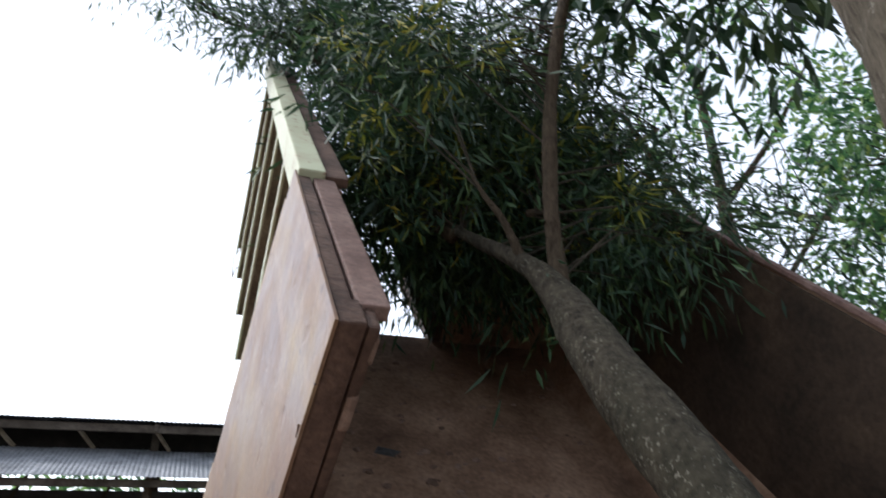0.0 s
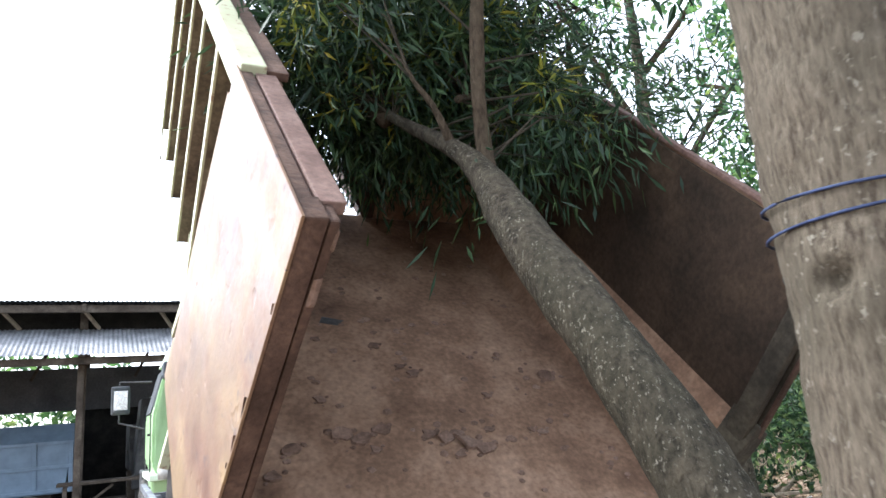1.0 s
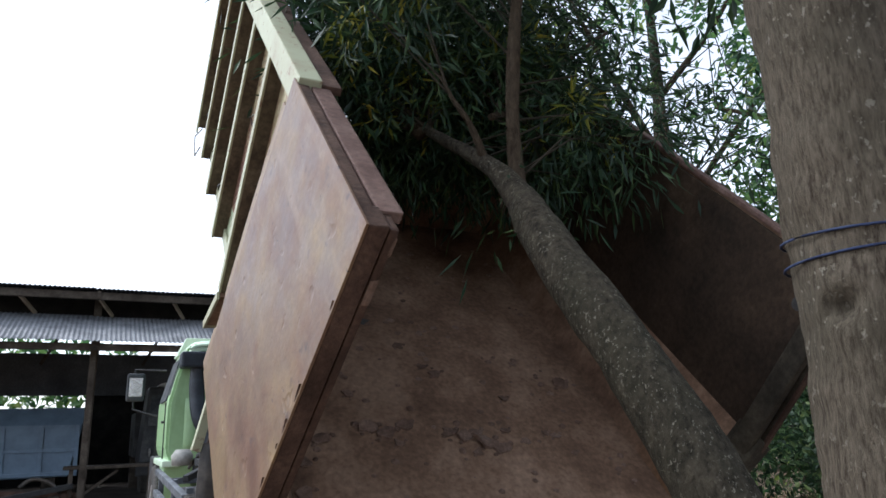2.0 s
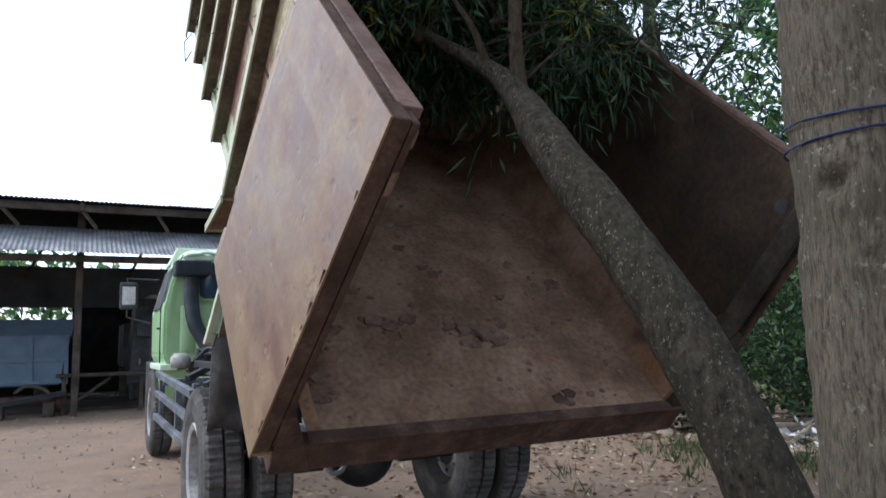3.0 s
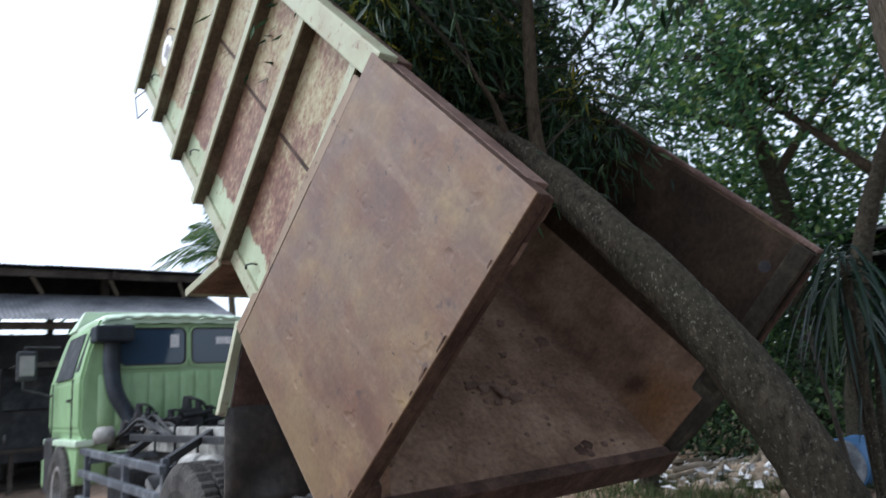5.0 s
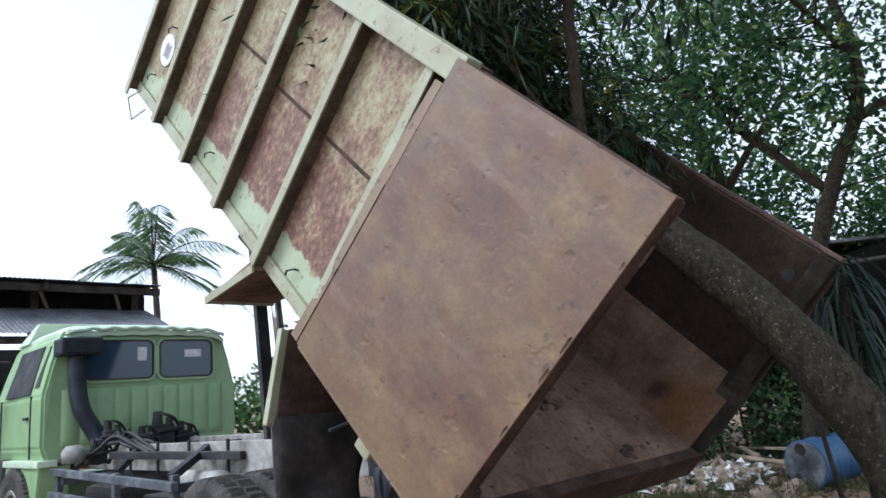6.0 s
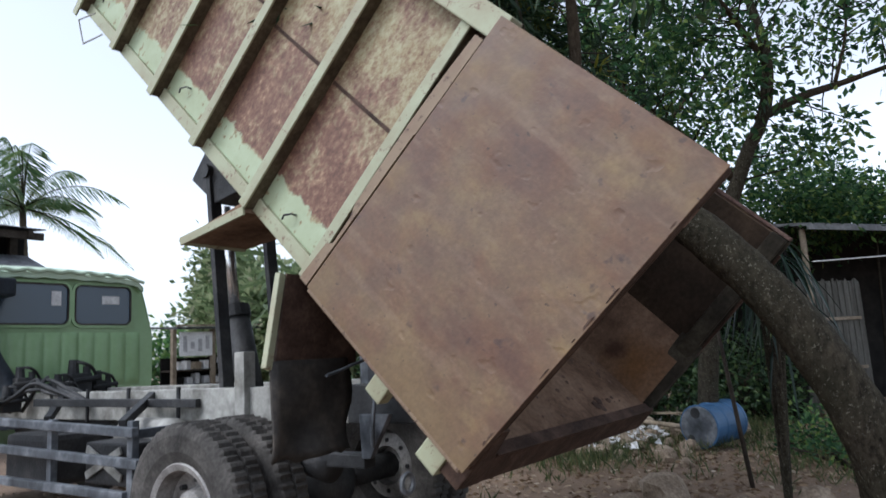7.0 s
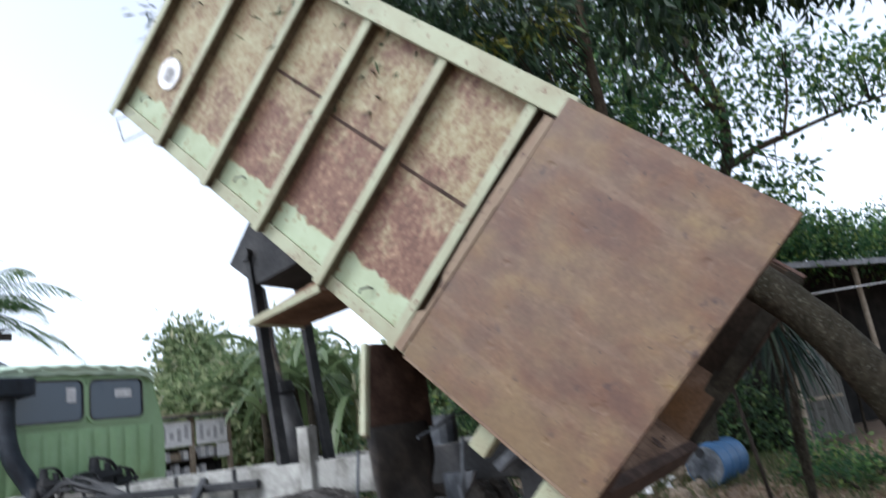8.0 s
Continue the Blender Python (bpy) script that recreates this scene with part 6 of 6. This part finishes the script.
for x in (-2.05, -0.6, 0.65):
    part("leg", box((x - 0.04, 13.35, -0.03), (x + 0.04, 13.43, 0.72), 0.005), WOOD_DARK, bench)
part("stretcher", beam((-2.0, 13.4, 0.1), (-1.2, 13.4, 0.68), 0.05, 0.05), WOOD_DARK, bench)
trestle = thing("axle_frame", (-2.7, 13.0, 0), "rusty axle frame lying on timber blocks", "axle")
part("frame_rail", beam((-3.3, 12.9, 0.24), (-2.0, 13.3, 0.42), 0.09, 0.10, 0.01), BLACK_STEEL, trestle)
part("frame_rail", beam((-3.25, 13.4, 0.34), (-1.9, 13.6, 0.22), 0.07, 0.10, 0.01), BED_EDGE, trestle)
for x, y in ((-3.15, 12.95), (-2.3, 13.25)):
    part("timber_block", box((x - 0.1, y - 0.1, -0.03), (x + 0.1, y + 0.55, 0.24), 0.015), WOOD_DARK, trestle)
part("hub", lathe([(0.0, -0.1), (0.18, -0.1), (0.2, 0.0), (0.12, 0.1), (0.0, 0.1)], 16, (-2.1, 13.5, 0.2)), BED_EDGE, trestle)
part("coil", tube(smooth_path([(-2.9, 13.2, 0.45), (-2.7, 13.3, 0.58), (-2.4, 13.35, 0.5), (-2.2, 13.3, 0.3)], 6), 0.035, 8), RUBBER, trestle, smooth=True)

# ---- stall with two white boards ----
stall = thing("roadside_stall", (7.0, 12.8, 0), "small timber stall with two white printed boards and dark shelves", "stall")
part("roof", hexa([(5.85, 12.2, 2.22), (8.25, 12.2, 2.25), (8.25, 13.6, 2.34), (5.85, 13.6, 2.31), (5.85, 12.2, 2.27), (8.25, 12.2, 2.30), (8.25, 13.6, 2.39), (5.85, 13.6, 2.36)]), TIN_DARK, stall, "flat dark tin roof")
part("roof_edge", beam((5.82, 12.18, 2.30), (8.2, 12.18, 2.34), 0.04, 0.04), WOOD_PALE, stall, "pale pole along the roof's edge")
for x in (5.9, 6.95, 8.05):
    part("post", box((x - 0.05, 12.35, -0.03), (x + 0.05, 12.45, 2.24), 0.008), WOOD_PALE, stall)
for x0, x1 in ((6.0, 6.87), (7.03, 7.92)):
    b = part("board", box((x0, 12.30, 1.62), (x1, 12.335, 2.17), 0.004), WHITE_SIGN, stall, "white printed board")
    for k in range(4):
        part("print_block", box((x0 + 0.08 + 0.2 * k, 12.294, 1.72 + 0.06 * (k % 2)), (x0 + 0.18 + 0.2 * k, 12.2985, 2.08 - 0.07 * ((k * 2) % 3))), GREY_INK, b)
part("back_wall", box((5.95, 12.95, 0.0), (8.0, 12.99, 1.60), 0.005), SHADED_BOARDS, stall)
for z in (0.55, 0.94, 1.28):
    part("shelf", box((5.92, 12.4, z), (8.02, 12.94, z + 0.035), 0.006), WOOD_DARK, stall)
part("white_cloth", box((7.62, 12.33, 1.28), (7.98, 12.345, 1.60), 0.004), WHITE_SIGN, stall, "white cloth hung below the board")
q = np.random.default_rng(91)
for k in range(16):
    x, z, h = 6.05 + 0.24 * (k % 8), (0.98, 1.318)[k // 8], float(q.uniform(0.12, 0.26))
    part("goods_box", box((x, 12.46, z), (x + float(q.uniform(0.08, 0.18)), 12.66, z + h), 0.01), (SHADED_BOARDS, WOOD_PALE, WHITE_SIGN, GREY_INK)[int(q.integers(0, 4))], stall)

# ---- hut with bamboo wall ----
hut = thing("bamboo_hut", (10.5, -2.5, 0), "dim hut with tin roof and split-bamboo wall", "hut")
part("roof", hexa([(8.9, -12.0, 2.98), (12.5, -12.0, 3.6), (12.5, 1.4, 3.6), (8.9, 0.4, 3.08), (8.9, -12.0, 3.03), (12.5, -12.0, 3.65), (12.5, 1.4, 3.65), (8.9, 0.4, 3.13)]), TIN, hut, "grey tin roof")
part("eave_edge", beam((8.88, 0.4, 3.06), (8.88, -12.0, 2.96), 0.04, 0.09), TIN, hut, "bright tin edge")
for y in (0.3, -1.9, -4.4):
    part("post", tube([(9.1, y, -0.05), (9.1, y, 3.05)], 0.05, 8), WOOD_PALE, hut)
for k in range(22):
    y = 0.50 - 0.062 * k
    part("bamboo_strip", hexa([(9.16, y - 0.055, 0.1), (9.18, y - 0.055, 0.1), (9.18, y, 0.1), (9.16, y, 0.1), (9.16 + 0.01 * (k % 2), y - 0.055, 2.2 + 0.05 * math.sin(k * 1.7)), (9.19, y - 0.055, 2.2), (9.19, y, 2.2), (9.16 + 0.01 * (k % 2), y, 2.2 + 0.05 * math.sin(k * 2.3))]), BAMBOO_MAT, hut)
part("wall_batten", box((9.12, -0.75, 1.55), (9.15, 0.36, 1.60)), WOOD_PALE, hut)
part("wall_batten", box((9.12, -0.75, 0.75), (9.15, 0.36, 0.80)), WOOD_PALE, hut)
part("back_wall", box((11.3, -12.0, -0.05), (11.4, 1.0, 3.45)), SHADED_BOARDS, hut, "dark back wall")
part("side_wall", box((9.2, 0.56, -0.05), (11.3, 0.62, 3.1)), SHADED_BOARDS, hut)
part("hung_wire", tube(smooth_path([(8.95, 0.3, 2.5), (8.95, -2.0, 2.62), (8.95, -6.0, 2.8)], 6), 0.012, 5), WHITE_SIGN, hut)
hut.location = (12.1, -0.7, 0)
hut.rotation_euler = (0, 0, radians(53))
rail = thing("bamboo_rail", (8.0, 0.9, 2.6), "long pale bamboo pole lashed at the hut", "pole")
part("cane", tube([(7.6, 1.9, 2.75), (8.9, 0.3, 2.85)], 0.03, 8), BAMBOO_MAT, rail)

# ---- drum, stones, timber and litter ----
drum = thing("steel_drum", (5.8, 0.75, 0), "blue steel drum lying on its side, grey end", "drum")
dm = Matrix.Translation((5.48, 0.88, 0.27)) @ Vector((1, 0, 0)).rotation_difference(Vector((0.95, -0.31, 0.04)).normalized()).to_matrix().to_4x4()
bm = lathe([(0.25, 0.0), (0.27, 0.0), (0.27, 0.03), (0.262, 0.04), (0.262, 0.21), (0.274, 0.23), (0.262, 0.25), (0.262, 0.42), (0.274, 0.44), (0.262, 0.46), (0.262, 0.63), (0.27, 0.64), (0.27, 0.67), (0.25, 0.67)], 36, (0, 0, 0))
bm.transform(dm)
part("shell", bm, BLUE_PLASTIC, drum, "blue painted shell", smooth=False)
bm = lathe([(0.0, -0.002), (0.252, -0.002), (0.252, -0.008), (0.0, -0.008)], 30, (0, 0, 0))
bm.transform(dm)
part("end_plate", bm, GUARD, drum, "scuffed grey end")
bm = lathe([(0.03, -0.012), (0.06, -0.018), (0.068, -0.009), (0.03, -0.009)], 16, (0, 0.03, 0.17))
bm.transform(dm)
part("bung_ring", bm, BLACK_STEEL, drum)
bm = lathe([(0.0, -0.012), (0.05, -0.012), (0.05, -0.009), (0.0, -0.009)], 12, (0, 0.12, -0.15))
bm.transform(dm)
part("dent_mark", bm, BLACK_STEEL, drum)


def stone(x, y, r, flat, seed):
    bm = bmesh.new()
    bmesh.ops.create_icosphere(bm, subdivisions=2, radius=1.0)
    for v in bm.verts:
        c = v.co * 1.3 + Vector((seed * 3.7, seed, 0))
        k = 1 + 0.4 * noise.noise(c) + 0.15 * noise.noise(c * 3)
        v.co = Vector((v.co.x * k * r, v.co.y * k * r * 0.8, v.co.z * k * r * flat))
    ob = part("stone", bm, STONE)
    ob.matrix_basis = pose(x, y, ground_height(x, y) + r * flat * 0.35, 0, 0, seed * 77)
    tagged(ob, "rough pale stone lying on the earth", "stone", "loose stones")


for k, (x, y, r) in enumerate(((2.35, 0.35, 0.26), (1.95, 0.55, 0.14), (2.05, 0.25, 0.10), (2.55, -0.75, 0.16), (1.75, 0.35, 0.09), (2.9, 0.8, 0.1), (2.6, -0.2, 0.05), (3.1, -0.6, 0.05))):
    stone(x, y, r, 0.75, k + 0.5)
rng = np.random.default_rng(101)
for k in range(130):
    x, y = rng.normal(6.0, 0.8), rng.normal(2.3, 0.65)
    stone(float(x), float(y), float(rng.uniform(0.05, 0.17)), float(rng.uniform(0.5, 0.9)), k * 0.37)
for k in range(22):
    x, y = float(rng.uniform(5.0, 7.4)), float(rng.uniform(1.8, 4.2))
    a, L, z = float(rng.normal(0.35, 0.45)), float(rng.uniform(0.8, 2.2)), 0.05 + 0.035 * (k % 8)
    t = thing("timber_offcut", (x, y, 0), "weathered pale timber lying in the pile", "timber", "timber pile")
    dx, dy, dz = math.cos(a) * L / 2, math.sin(a) * L / 2, float(rng.uniform(-0.08, 0.08))
    if k % 3:
        part("pole", tube([(x - dx, y - dy, z - dz), (x, y, z + 0.02), (x + dx, y + dy, z + dz)], 0.035, 8), WOOD_PALE, t, smooth=True)
    else:
        part("plank", beam((x - dx, y - dy, z - dz), (x + dx, y + dy, z + dz), 0.11, 0.03, 0.004), WOOD_PALE, t)

# fallen leaves, chips and grass
rng = np.random.default_rng(111)
n = 16000
x, y = rng.uniform(-1.5, 9.5, n), rng.uniform(-3.0, 6.5, n)
keep = rng.uniform(size=n) < np.clip(0.35 + 0.12 * x, 0.08, 1.0)
x, y = x[keep], y[keep]
base = np.stack([x, y, [ground_height(a, b) + 0.0 for a, b in zip(x, y)]], 1)
way = np.stack([rng.normal(size=len(x)), rng.normal(size=len(x)), rng.uniform(-0.1, 0.25, len(x))], 1)
v, f = leaf_mesh(base, way, rng.uniform(0.04, 0.11, len(x)), rng.uniform(0.015, 0.04, len(x)), rng)
tagged(raw("fallen_leaves", v.tolist(), f.tolist(), LITTER), "dry brown and pale fallen leaves on the earth", "leaves", kind="stuff")
cs = np.concatenate([rng.normal((4.6, 2.2, 0), (0.8, 0.5, 0), (260, 3)), rng.normal((7.2, 1.0, 0), (1.2, 0.6, 0), (300, 3)), rng.normal((5.2, -0.8, 0), (0.9, 0.5, 0), (140, 3)), rng.normal((11, 7, 0), (3, 2, 0), (500, 3))])
cs[:, 2] = 0.0
n = len(cs) * 9
base = np.repeat(cs, 9, axis=0) + rng.normal(size=(n, 3)) * np.array([0.05, 0.05, 0])
way = np.stack([rng.normal(size=n) * 0.5, rng.normal(size=n) * 0.5, np.ones(n)], 1)
v, f = leaf_mesh(base, way, rng.uniform(0.08, 0.24, n), 0.012, rng)
tagged(raw("grass", v.tolist(), f.tolist(), GRASS), "short tufts of green grass", "grass", kind="stuff")
n = 2600
x, y = rng.uniform(-8, 8, n), rng.uniform(-4, 14, n)
base = np.stack([x, y, [ground_height(a, b) - 0.012 for a, b in zip(x, y)]], 1)
r = rng.uniform(0.006, 0.03, n)
oct_v = np.array([(1, 0, 0), (0, 1, 0), (-1, 0, 0), (0, -1, 0), (0, 0, 0.8), (0, 0, -0.6)])
v = (base[:, None] + oct_v[None] * r[:, None, None] * rng.uniform(0.7, 1.3, (n, 6, 1))).reshape(-1, 3)
tri = np.array([(0, 1, 4), (1, 2, 4), (2, 3, 4), (3, 0, 4), (1, 0, 5), (2, 1, 5), (3, 2, 5), (0, 3, 5)])
f = (np.arange(n)[:, None, None] * 6 + tri[None]).reshape(-1, 3)
tagged(raw("pebbles", v.tolist(), f.tolist(), STONE), "scattered small pebbles and clods", "pebbles", kind="stuff")

# pale scraps of plastic and paper lying among the rubble
rng = np.random.default_rng(121)
n = 240
x, y = rng.normal(5.9, 0.75, n), rng.normal(2.35, 0.5, n)
base = np.stack([x, y, 0.06 + 0.10 * rng.uniform(size=n)], 1)
way = np.stack([rng.normal(size=n), rng.normal(size=n), rng.uniform(-0.2, 0.5, n)], 1)
v, f = leaf_mesh(base, way, rng.uniform(0.06, 0.2, n), rng.uniform(0.04, 0.12, n), rng, 0.4)
tagged(raw("rubbish_scraps", v.tolist(), f.tolist(), WHITE_SIGN), "crumpled pale plastic scraps among the rubble", "rubbish", kind="stuff")
